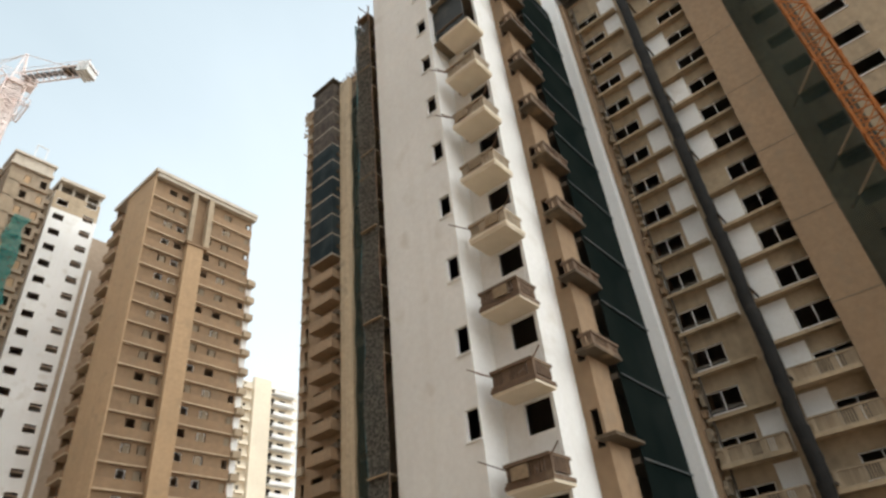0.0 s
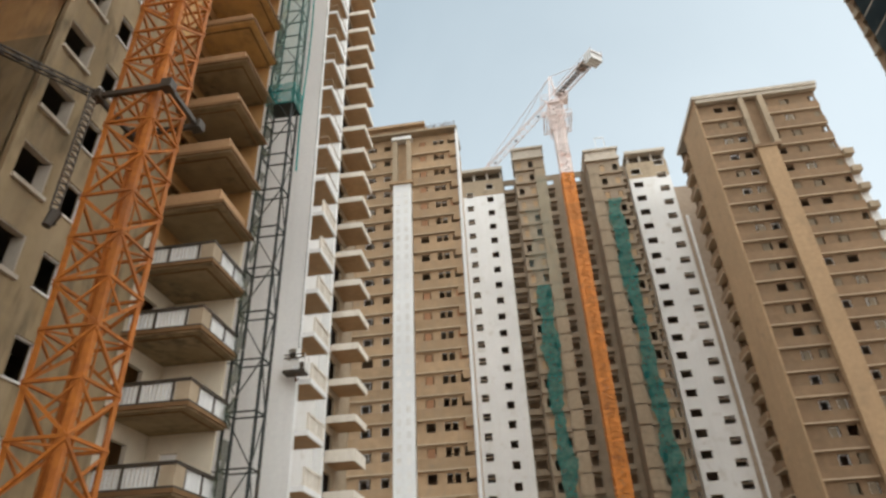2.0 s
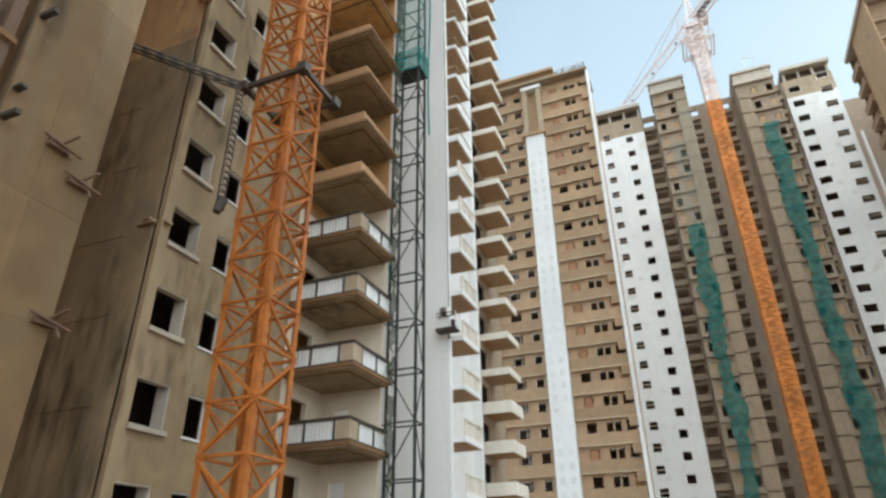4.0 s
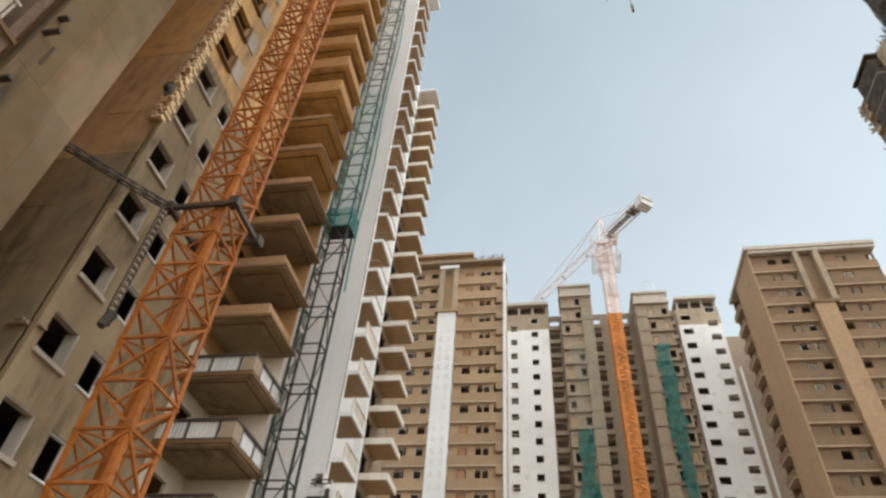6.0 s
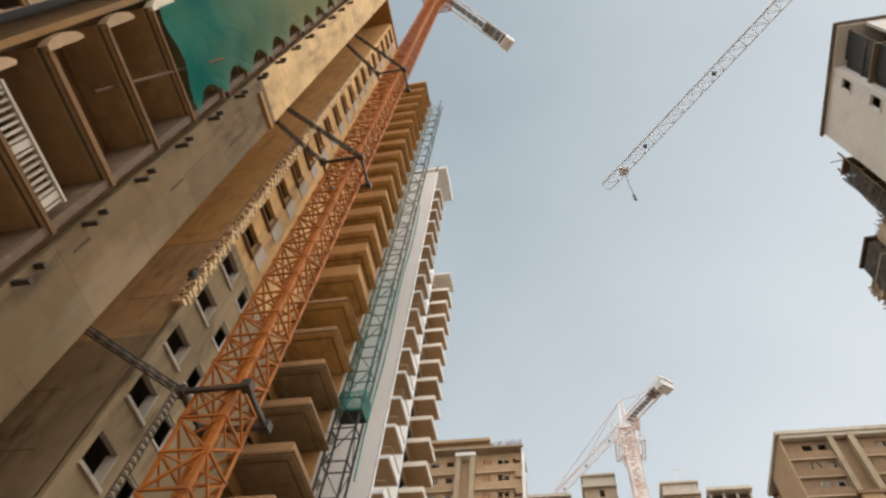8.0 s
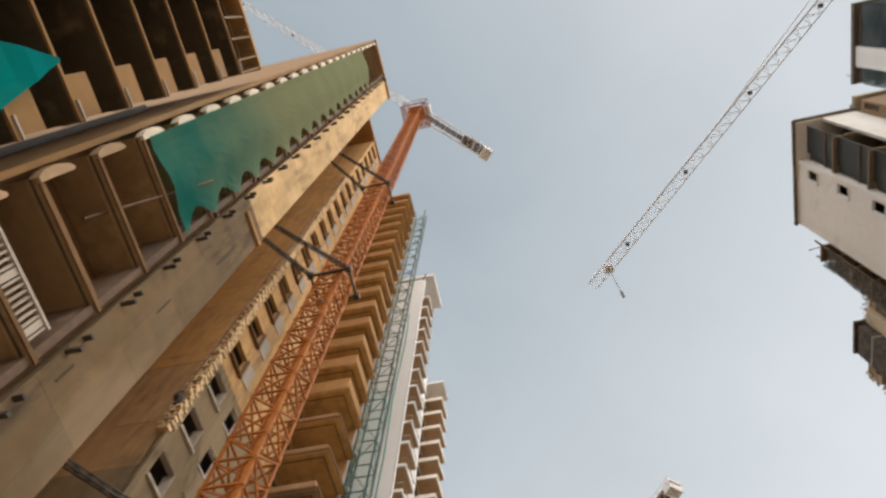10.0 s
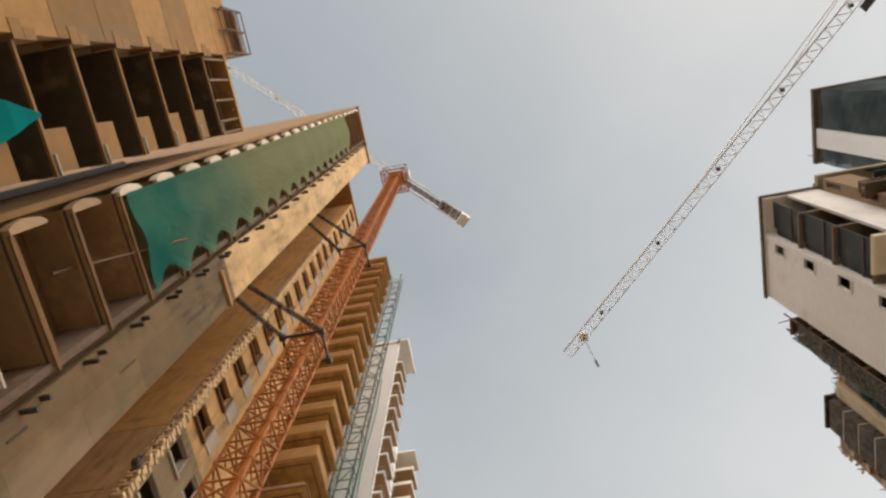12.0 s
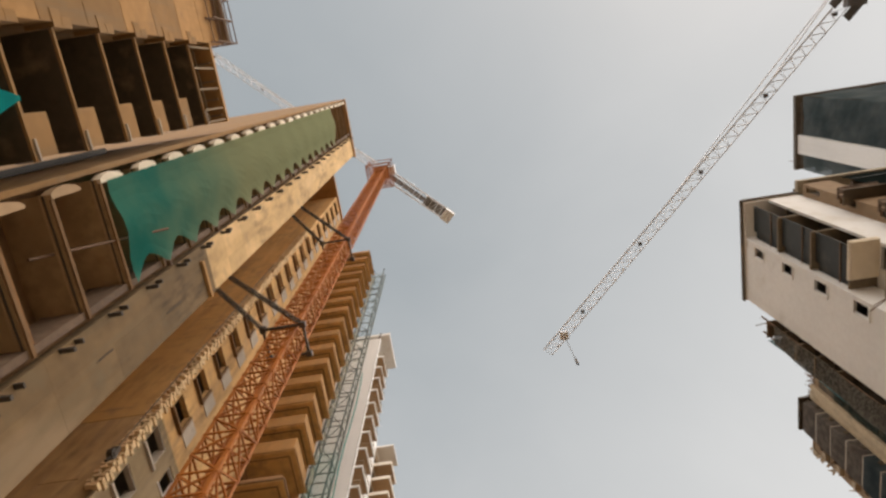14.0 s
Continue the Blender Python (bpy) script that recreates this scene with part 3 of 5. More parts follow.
# ---- brown block with the chute ----
def brown_block():
    b = thing("apartment_block", "brown unpainted block with balconies, white panels and a black chute", "building", at=EARLY)
    face = Face("-x", 42.0)
    ks = range(-5, 13)
    holes = []
    for k in ks:
        z = 17.4 + 3 * k
        holes += [(10.1, 12.45, z - 0.35, z + 1.05), (3.17, 5.45, z, z + 1.4), (-2.6, -0.9, z, z + 1.2), (-6.2, -4.2, z, z + 1.3), (-10.5, -8.5, z, z + 1.3)]
    part("wall", pierced(face, -14, 13.1, 0, 57.2, holes), DRAB, b)
    closed_sides(b, 42, 54, -14, 13.1, 57.2, ("+x", "+y", "-y"), TAN)
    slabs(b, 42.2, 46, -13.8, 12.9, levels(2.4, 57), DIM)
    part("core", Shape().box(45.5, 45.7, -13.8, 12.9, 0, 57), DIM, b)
    win = window_mesh(face, 2.3, 1.4, sill=0.03, frame_mat=WHITE, mullion=1)
    win2 = window_mesh(face, 2.0, 1.3, sill=0.06, frame_mat=WHITE)
    panel_a = Shape()
    face.local().box(panel_a, -0.74, 0.74, 0, 0.06, 0, 2.6)
    pa = panel_a.mesh("panel", WHITE)
    panel_b = Shape()
    face.local().box(panel_b, -0.8, 0.8, 0, 0.06, 0, 2.6)
    pb = panel_b.mesh("panel", WHITE)
    rng = random.Random(5)
    slab_mesh = {}
    for w, deep in ((4.1, 1.0), (4.4, 1.0), (4.1, 0.55), (4.4, 0.55)):
        sh = Shape()
        face.local().box(sh, -w / 2, w / 2, 0, deep, -0.12, 0.04)
        face.local().box(sh, -w / 2 - 0.03, w / 2 + 0.03, deep - 0.06, deep + 0.04, -0.14, 0.07)
        slab_mesh[w, deep] = sh.mesh("balcony", DRAB)
    for k in ks:
        z = 17.4 + 3 * k
        piece("window", win, b, face.at_point(11.27, 0, z - 0.35))
        piece("window", win, b, face.at_point(4.3, 0, z))
        piece("window", win2, b, face.at_point(-5.2, 0, z))
        piece("window", win2, b, face.at_point(-9.5, 0, z))
        if rng.random() < 0.88:
            piece("panel", pa, b, face.at_point(9.05, 0, z - 0.65), "white-painted wall panel")
        if rng.random() < 0.8:
            piece("panel", pb, b, face.at_point(6.3, 0, z - 0.3), "white-painted wall panel")
        for u, w in ((10.4, 4.1), (5.35, 4.4)):
            railed = k < -1 or (k == -1 and u < 8)
            o = piece("balcony", slab_mesh[w, 1.0 if railed else 0.55], b, face.at_point(u, 0, z - (0.72 if u > 8 else 0.37)))
            if railed:
                add_rail(o, face, -w / 2, w / 2, 1.0, 1.0, TAN_LIGHT, 0.15, solid=((-w / 2, -w / 2 + 0.7), (w / 2 - 2.0, w / 2)), lift=0.06, label="pale plaster handrail")
    part("pilaster", Shape().box(40.9, 42, 0.4, 3.15, 0, 57.2), TAN, b, "broad bare concrete pilaster")
    joint = Shape().box(40.88, 40.9, 0.4, 3.15, -0.03, 0.03).mesh("pour_joint", UMBER)
    for z in levels(5.9, 56, 6.0):
        piece("pour_joint", joint, b, (0, 0, z))
    part("net", Shape().sheet([[(41.2 + 0.15 * math.sin(z * 0.7 + y), y, z) for y in (-3.4, -2.4, -1.4, -0.5, 0.36)] for z in np.arange(4, 56.5, 1.5)]), NET_SMOKY, b, "dark greenish debris net")
    part("pilaster", Shape().box(40.8, 42, 12.75, 13.1, 0, 57.2), TAN, b)
    rags = [Shape().box(41.2, 41.98, 12.5, 12.745, 0, h).mesh("brick_stub", m) for h, m in ((0.22, UMBER), (0.5, TAN), (0.15, TAN_LIGHT), (0.8, UMBER))]
    for z in levels(3.0, 56.0, 0.55):
        piece("brick_stub", rng.choice(rags), b, (rng.uniform(-0.25, 0.5), rng.uniform(-0.3, 0), z + rng.uniform(-0.15, 0.15)), "broken masonry stub")
    part("drain", Shape().tube((41.55, 12.15, 0), (41.55, 12.15, 56.5), 0.07, 7), DARK_STEEL, b, "thin dark drain pipe")
    for k in ks:
        z = 17.4 + 3 * k
        part("brace", Shape().strut((41.6, -0.2, z), (40.2, -2.8, z + 1.9), 0.12), WOOD, b) if k in (2, 3, 5) else None
    part("slab_band", Shape().box(41.4, 42, -14, 0.35, 56.4, 57), TAN, b)
    # tall white fin and the tall end block behind it
    t = thing("tower_block", "tall white fin wall with dark open balconies behind", "building", at=EARLY)
    part("fin", Shape().box(40, 46, 13.15, 15.3, 0, 74.5), WHITE2, t, "smooth white-painted fin wall")
    slabs(t, 40.3, 50, 9.6, 17.0, levels(59.4, 75.2), DIM, 0.3)
    part("wall", Shape().box(42.5, 42.7, 9.6, 17.0, 57.6, 74.5).box(46, 50, 15.3, 17, 0, 57.5), DIM, t)
    part("roof", Shape().box(39.8, 50, 8.7, 17.2, 74.5, 75.0), DIM, t)
    for y0, y1 in ((8.85, 13.1), (15.34, 17.1)):
        part("net", Shape().sheet([[(40.2 + 0.08 * math.sin(z + 2 * y), y, z) for y in np.linspace(y0, y1, 5)] for z in np.arange(58, 74.4, 1.2)]), NET_SLATE, t, "dark slate-coloured net")
    side = Shape().sheet([[(x, 8.8 + 0.08 * math.sin(z + x), z) for x in np.linspace(40.2, 50, 7)] for z in np.arange(58, 74.4, 1.2)])
    part("net", side, NET_SLATE, t, "dark slate-coloured net")
    bars = Shape()
    for k in range(26):
        x, y = rng.uniform(40, 44), rng.uniform(9.6, 17)
        bars.strut((x, y, 75), (x + rng.uniform(-0.1, 0.1), y, 75.5 + rng.random()), 0.06)
    tagged(part("rebar", bars, RUST, t), kind="stuff")


def chute():
    c = thing("rubbish_chute", "black plastic rubbish chute strapped to the brown facade", "chute", at=(40.5, 7.25, 0))
    rng = random.Random(2)
    for k in range(38):
        z = 1.0 + 1.5 * k
        dx, dy = rng.uniform(-0.04, 0.04), rng.uniform(-0.06, 0.06)
        part("pipe_section", Shape().tube((dx, dy, z), (dx, dy, z + 1.62), 0.40, 14, 0.44), PIPE, c)
        if k % 4 == 0:
            part("strap", Shape().box(dx - 0.6, 1.7, dy - 0.62, dy - 0.5, z + 1.3, z + 1.42), DARK_STEEL, c)


brown_block()
chute()


# ---- tall brown tower beyond the white block ----
def far_tower():
    b = thing("apartment_tower", "tall brown tower with deep balconies, dark netting and roof debris", "building", at=EARLY)
    face = Face("-x", 40.2)
    zs = levels(2.6, 70, 2.85)
    holes = []
    for z in zs:
        holes += [(45.45, 46.55, z + 0.1, z + 2.15), (48.5, 50.25, z + 0.3, z + 2.15), (51.3, 51.85, z + 0.9, z + 2.0)]
    part("wall", pierced(face, 39.0, 52.7, 0, 71.3, holes), TAN, b)
    closed_sides(b, 40.2, 52, 39.0, 52.7, 71.3, ("+x", "+y", "-y"), TAN)
    slabs(b, 40.4, 44, 39.3, 52.5, zs, DIM)
    part("core", Shape().box(43.6, 43.8, 39.3, 52.5, 0, 71), DIM, b)
    part("pilaster", Shape().box(39.6, 40.2, 43.3, 45.2, 0, 71.2), DRAB, b, "pale concrete pilaster")
    part("roof_canopy", Shape().box(38.5, 44, 45.3, 49.75, 71.6, 71.95).box(39.3, 39.6, 45.6, 45.9, 70.2, 71.6).box(39.3, 39.6, 49.1, 49.4, 70.2, 71.6), DARK_CONCRETE, b, "dark projecting roof slab")
    f = face.local()
    sh = Shape()
    f.box(sh, -1.85, 1.85, 0, 1.6, -0.14, 0.06)
    bal = sh.mesh("balcony", TAN)
    wall = Shape()
    f.box(wall, -1.85, 1.85, 1.48, 1.6, 0.06, 0.95)
    f.box(wall, -1.85, -1.73, 0, 1.48, 0.06, 0.95)
    f.box(wall, 1.73, 1.85, 0, 1.48, 0.06, 0.95)
    par = wall.mesh("parapet", TAN)
    edge = Shape()
    f.box(edge, -1.9, 1.9, 1.6, 1.66, -0.16, 0.02)
    f.box(edge, -1.91, -1.85, 0, 1.6, -0.16, 0.02)
    nose = edge.mesh("slab_edge", PALE)
    sh3 = Shape()
    f.box(sh3, -0.55, 0.55, 0, 0.55, -0.1, 0.1)
    f.box(sh3, -0.42, 0.42, 0, 0.4, 0.1, 0.75)
    ledge = sh3.mesh("ledge", TAN_LIGHT)
    small = Shape()
    f.box(small, -0.35, 0.35, 0, 0.45, 0, 0.5)
    box_me = small.mesh("ledge_box", DARK_CONCRETE)
    cloth = Shape()
    f.box(cloth, -1.95, 1.95, 1.68, 1.72, 0.05, 2.6)
    f.box(cloth, -1.97, -1.93, 0.1, 1.68, 0.05, 2.6)
    f.box(cloth, 1.93, 1.97, 0.1, 1.68, 0.05, 2.6)
    hung, dusty = cloth.mesh("hung_net", NET_DARK), cloth.mesh("hung_net", NET_DUSTY)
    for z in zs:
        o = piece("balcony", bal, b, face.at_point(47.3, 0, z))
        piece("parapet", par, o)
        if z > 42:
            piece("slab_edge", nose, o)
        piece("ledge", ledge, b, face.at_point(51.6, 0, z))
        piece("ledge_box", box_me, b, face.at_point(45.55, 0.6, z + 0.9))
        if z > 41 or 34 < z < 36.6:
            piece("hung_net", dusty if z > 58 else hung, b, face.at_point(47.3, 0, z), "dusty dark net over the balcony")
    part("net", Shape().sheet([[(39.9 + 0.1 * math.sin(y * 2 + z), y, z) for y in (39.3, 40.6, 41.9, 43.25)] for z in np.arange(1, 68, 1.5)]), NET_SMOKY, b, "dark debris net")
    rng = random.Random(8)
    reb = Shape()
    for k in range(60):
        y = rng.uniform(41.5, 46)
        reb.strut((rng.uniform(39.8, 41), y, 71.2), (rng.uniform(39.6, 41), y + rng.uniform(-0.4, 0.4), 71.8 + rng.uniform(0.1, 1.2)), 0.06)
    tagged(part("rebar", reb, RUST, b), kind="stuff")
    rag = Shape()
    for k in range(30):
        y, z = 52.7 + rng.uniform(-0.5, 0.1), 71.2 - abs(rng.gauss(0, 3))
        rag.strut((40.1, y, z), (39.9, y + rng.uniform(0.1, 0.6), z + rng.uniform(-0.4, 0.6)), rng.uniform(0.06, 0.2))
    tagged(part("debris", rag, TAN_LIGHT, b), kind="stuff")
    # Added dark panels stand in for the shaded recess behind the net.
    for z in levels(2.6, 66, 5.7):
        part("dark_panel", Shape().box(40.0, 40.19, 39.6, 43.1, z, z + 4.8), DARK_CONCRETE, b)


far_tower()


def strip_scaffold():
    """The cluttered scaffold on the far corner of the white block."""
    b = thing("scaffold", "rough scaffold strip with boards and dark netting on the block's corner", "scaffold", at=EARLY)
    rng = random.Random(4)
    for x, y in ((15.85, 15.55), (15.85, 16.35), (17.3, 15.55), (17.3, 16.35)):
        part("pole", Shape().tube((x, y, 0), (x, y, 34 + rng.uniform(-0.5, 1)), 0.05, 6), RUST, b)
    for z in levels(1.5, 33.5, 1.5):
        part("rung", Shape().strut((15.85, 15.5, z), (15.85, 16.4, z), 0.07).strut((15.85, 16.35, z), (17.3, 16.35, z), 0.07).strut((15.85, 15.55, z), (15.85, 16.35, z + 1.5), 0.05), RUST, b)
        if rng.random() < 0.8:
            part("board", Shape().box(15.8 - rng.uniform(0, 0.15), 17.2, 15.5, 16.3 + rng.uniform(0, 0.2), z + 0.05, z + 0.12), WOOD, b)
    part("net", Shape().sheet([[(15.72 + 0.07 * math.sin(z * 1.3 + y), y, z) for y in (15.4, 15.8, 16.1, 16.5)] for z in np.arange(2, 33.2, 0.8)]), NET_SPECK, b, "grey-brown rubble-dusted net")
    part("net", Shape().sheet([[(x, 16.52 + 0.07 * math.sin(z * 1.1 + x), z) for x in (15.75, 16.2, 16.8, 17.4)] for z in np.arange(1, 33.6, 0.8)]), NET_TEAL, b, "dark teal net")
    part("wall", Shape().box(16.6, 18.5, 15.45, 16.3, 0, 33), DARK_CONCRETE, b, "raw concrete corner behind the poles")


strip_scaffold()


# ---- towers across the court ----
def balcony_band(parent, face, u0, u1, out, zs, mat, par_h=0.9):
    """Continuous projecting balconies, one to a floor, each with its parapet."""
    f, mid, w = face.local(), (u0 + u1) / 2, (u1 - u0) / 2
    sh = Shape()
    f.box(sh, -w, w, 0, out, -0.14, 0.05)
    # Underside paler than the parapet, with bounced light in its colour.
    bal = sh.mesh("balcony", SOFFIT)
    pr = Shape()
    f.box(pr, -w, w, out - 0.12, out, 0.05, par_h)
    f.box(pr, -w, -w + 0.12, 0, out - 0.12, 0.05, par_h)
    f.box(pr, w - 0.12, w, 0, out - 0.12, 0.05, par_h)
    par = pr.mesh("parapet", mat)
    for z in zs:
        o = piece("balcony", bal, parent, face.at_point(mid, 0, z))
        piece("parapet", par, o)


def right_tower():
    b = thing("apartment_tower", "sand-brown unpainted tower with stacked balconies and a central pilaster", "building", "towers across the court", at=(1.2, 1.9, 0))
    face = Face("-y", 74.05)
    zs = [z for z in levels(2.1, 66)]
    holes, rng = [], random.Random(1)
    cols = ((31.1, 32.3), (33.1, 34.2), (37.8, 38.8), (40.5, 41.8), (44.5, 45.3))
    for z in zs:
        holes += [(a, c, z + 1.15, z + 2.5) for a, c in cols]
    part("wall", pierced(face, 28.62, 45.6, 0, 69, holes), RUSSET, b)
    closed_sides(b, 28.4, 45.6, 75.22, 86, 69, ("+x", "+y"), RUSSET, roof=False)
    part("roof", Shape().box(28.1, 46.0, 73.0, 86.3, 69, 69.6).box(28.62, 45.9, 73.2, 75, 68.4, 69), PALE, b)
    side = Face("-x", 28.4)
    # Side wall coloured warmer than the front for the sunlight on it.
    part("side_wall", pierced(side, 73.5, 82, 0, 69, []), SAND, b, "blank side wall in a sunlit sandy tone")
    part("side_wall", pierced(Face("-x", 29.4), 82, 86, 0, 67, [(82.6, 84.6, z + 0.2, z + 2.4) for z in zs]), RUSSET, b)
    balcony_band(b, Face("-x", 29.4), 82.2, 86, 1.3, zs, RUSSET)
    slabs(b, 28.6, 45.4, 75.22, 78, zs, ROOM)
    part("core", Shape().box(29.4, 45.4, 78, 78.2, 0, 69), ROOM, b)
    balcony_band(b, face, 28.65, 34.6, 0.35, zs, RUSSET, 1.25)
    balcony_band(b, face, 37.4, 45.5, 0.35, zs, RUSSET, 1.25)
    # Pilaster has the same sunlit warmth put into its colour.
    part("pilaster", Shape().box(34.7, 37.3, 73.1, 75, 0, 58.6), SAND, b, "central pilaster in a sunlit sandy tone")
    part("cap", Shape().box(34.4, 37.9, 72.9, 75, 58.6, 59.1), RUSSET, b)
    part("notch_post", Shape().box(34.6, 35.3, 73.2, 75, 59.1, 68.5), TAN_LIGHT, b)
    part("notch_post", Shape().box(37.3, 38.1, 73.2, 75, 59.1, 68.5), TAN_LIGHT, b)
    pane = window_mesh(face, 1.0, 1.2, frame_mat=WHITE, sill=0.05)
    for z in zs:
        for c in (31.7, 33.65, 38.3, 41.15):
            if rng.random() < 0.45:
                piece("window", pane, b, face.at_point(c, 0, z + 1.2))
    leaf = Shape().box(-0.42, 0.42, 0.06, 0.1, 0, 1.3).mesh("shutter", UMBER)
    for z in zs:
        for c in (31.7, 33.65, 38.3, 41.15, 44.9):
            if rng.random() < 0.6:
                piece("shutter", leaf, b, (c + rng.uniform(-0.15, 0.15), 74.05, z + 1.17), "brown shutter board")
    # lower white wing on the far corner
    part("wing", Shape().box(45.6, 46.9, 74.5, 86, 0, 58), WHITE2, b, "white-painted corner wing")
    me = Shape().box(45.62, 46.9, 73.4, 74.5, -0.12, 0.8).mesh("corner_balcony", TAN_LIGHT)
    for z in zs:
        if z < 57:
            piece("corner_balcony", me, b, (0, 0, z))
    part("drain", Shape().tube((29.45, 94.4, 0), (29.45, 94.4, 62), 0.22, 8), WHITE2, b, "white drain pipe")
    part("gap_wall", Shape().box(28.75, 33.5, 95.4, 95.8, 0, 69), ROOM, b, "dark recessed wall between the towers")


def left_tower():
    b = thing("apartment_tower", "sand-brown unpainted tower with a tall white strip of glass blocks", "building", "towers across the court", at=(0.3, 1.5, 0))
    face = Face("-y", 71.5)
    zs, rng = levels(3.1, 64, 2.88), random.Random(3)
    holes = []
    for z in zs:
        holes += [(a, c, z + 1.2, z + 2.45) for a, c in ((-12.6, -11.5), (-10.4, -9.7), (-9.5, -8.8), (-8.2, -7.3), (-18.0, -17.0), (-20.6, -19.2), (-23.4, -22))]
    part("wall", pierced(face, -26, -6.9, 0, 67.2, holes), TOWER, b)
    closed_sides(b, -26, -6.9, 72.62, 78, 67.2, ("-x", "+x", "+y"), TOWER, roof=False)
    part("roof", Shape().box(-26, -6.6, 70.2, 76, 67.2, 67.5), TAN_LIGHT, b)
    part("roof_plate", Shape().box(-26, -11.4, 69.9, 75.5, 68.4, 68.9).box(-22, -11.6, 70.6, 75, 67.5, 68.4), TOWER, b)
    reb = Shape()
    for k in range(30):
        x = rng.uniform(-11.2, -6.8)
        reb.strut((x, 70.4, 67.5), (x + rng.uniform(-0.1, 0.1), 70.4, 67.9 + rng.uniform(0, 0.7)), 0.08)
    tagged(part("rebar", reb, RUST, b), kind="stuff")
    slabs(b, -25.8, -7.1, 72.62, 75.2, zs, ROOM)
    part("core", Shape().box(-25.8, -7.1, 75.2, 75.38, 0, 67), ROOM, b)
    balcony_band(b, face, -13.7, -7.0, 0.4, zs, TOWER, 1.25)
    balcony_band(b, face, -22.5, -16.5, 0.4, zs, TOWER, 1.25)
    part("strip", Shape().box(-16.4, -13.8, 70.6, 72.4, 0, 57.8), WHITE2, b, "tall white stair strip")
    blk = Shape().box(-0.28, 0.28, -0.03, 0, 0, 0.8).mesh("glass_block", WHITE)
    for z in levels(1.6, 56, 1.5):
        for x in (-15.7, -14.5):
            piece("glass_block", blk, b, (x, 70.6, z))
    part("cap", Shape().box(-16.9, -13.5, 70.3, 72.4, 57.8, 58.3), TOWER, b)
    for x in (-16.5, -14.4):
        part("notch_post", Shape().box(x, x + 0.7, 70.6, 72.4, 58.3, 66.8), TAN_LIGHT, b)
    part("notch_cap", Shape().box(-16.6, -13.6, 70.4, 72.4, 66.2, 66.8), WHITE, b)
    part("edge_strip", Shape().box(-6.9, -6.6, 70.6, 72.6, 0, 67.2), WHITE2, b, "bright white corner strip")
    pane = window_mesh(face, 1.0, 1.2, frame_mat=WHITE, sill=0.05)
    for z in zs:
        for c in (-10.1, -9.2, -17.5, -20.0):
            if rng.random() < 0.75:
                piece("window", pane, b, face.at_point(c, 0, z + 1.2))
    shut = Shape().box(-0.45, 0.45, -0.06, 0, 0, 1.15).mesh("shutter", BRICK)
    stub = Shape().box(-0.55, 0.55, -0.5, 0, 0, 1.1).mesh("corner_box", TOWER)
    for z in zs:
        if rng.random() < 0.85:
            piece("shutter", shut, b, (-12.05, 71.49, z + 1.22), "brown shutter")
        if rng.random() < 0.5:
            piece("shutter", shut, b, (-7.75, 71.49, z + 1.22), "brown shutter")
        piece("corner_box", stub, b, (-7.3, 71.5, z + 1.7))


def middle_tower():
    b = thing("apartment_tower", "wide tower with white window walls, bare stair shafts and green netting", "building", "towers across the court", at=(0.65, 1.6, 0))
    top = 74.6

    def window_wall(x0, x1, y, cols, half):
        face = Face("-y", y)
        holes = [(c - half, c + half, z - 0.6, z + 0.6) for c, z0 in cols for z in levels(z0, top)]
        part("wall", pierced(face, x0, x1, 0, 71.4, [h for h in holes if h[2] < 71.4]), WHITE, b, "clean white-painted wall")
        hz = [h for h in holes if h[3] < 76 and h[3] > 71.4]
        part("wall", pierced(face, x0, x1, 71.4, 75, hz), TAN_LIGHT, b, "bare top storey")
        part("cap", Shape().box(x0 + 0.1, x1 + 0.1, y - 0.8, y + 6, 76.7, 77.3), PALE, b, "thin pale roof slab")
        # Shade under the roof slab is put into this wall's dark colour.
        part("cap_wall", Shape().box(x0 + 0.3, x1 - 0.2, y + 0.8, y + 5.8, 75, 76.7), DARK_CONCRETE, b, "set-back wall coloured dark as shade under the roof slab")
        for k in range(4):
            x = x0 + 0.4 + (x1 - x0 - 0.9) * k / 3
            part("cap_post", Shape().box(x, x + 0.35, y + 0.1, y + 0.45, 75, 76.7), PALE, b)
        win = window_mesh(face, 2 * half, 1.2, frame_mat=WHITE, sill=0.04)
        for c, z0 in cols:
            for z in levels(z0, top):
                piece("window", win, b, face.at_point(c, 0, z - 0.6))
        slabs(b, x0 + 0.1, x1 - 0.1, y + 0.22, y + 4, levels(2.9, 74), ROOM)
        part("core", Shape().box(x0, x1, y + 4, y + 4.2, 0, 75), ROOM, b)
        part("end_wall", Shape().box(x0, x0 + 0.1, y + 0.22, y + 4, 0, 75).box(x1 - 0.1, x1, y + 0.22, y + 4, 0, 75), WHITE, b)

    window_wall(-9.5, -1.0, 94.5, ((-3.6, 1.4), (-7.4, 2.8)), 0.62)
    window_wall(21.9, 29.2, 95.0, ((23.4, 1.0), (27.8, 2.6)), 0.85)
    # bare link walls with loggias
    for x0, x1, y, wins in ((-1.0, 1.58, 96, ((-0.8, 0.9),)), (6.8, 14.6, 96, ((7.2, 8.4), (11.9, 13.4))), (20.2, 21.9, 96, ((20.4, 21.5),))):
        face = Face("-y", y)
        zs = levels(2.9, 73)
        part("wall", pierced(face, x0, x1, 0, 75.4, [(a, c, z + 0.9, z + 2.3) for z in zs for a, c in wins]), HAZED_GREY, b)
        slabs(b, x0, x1, y + 0.22, y + 3, zs, ROOM)
        part("core", Shape().box(x0, x1, y + 3, y + 3.2, 0, 75), ROOM, b)
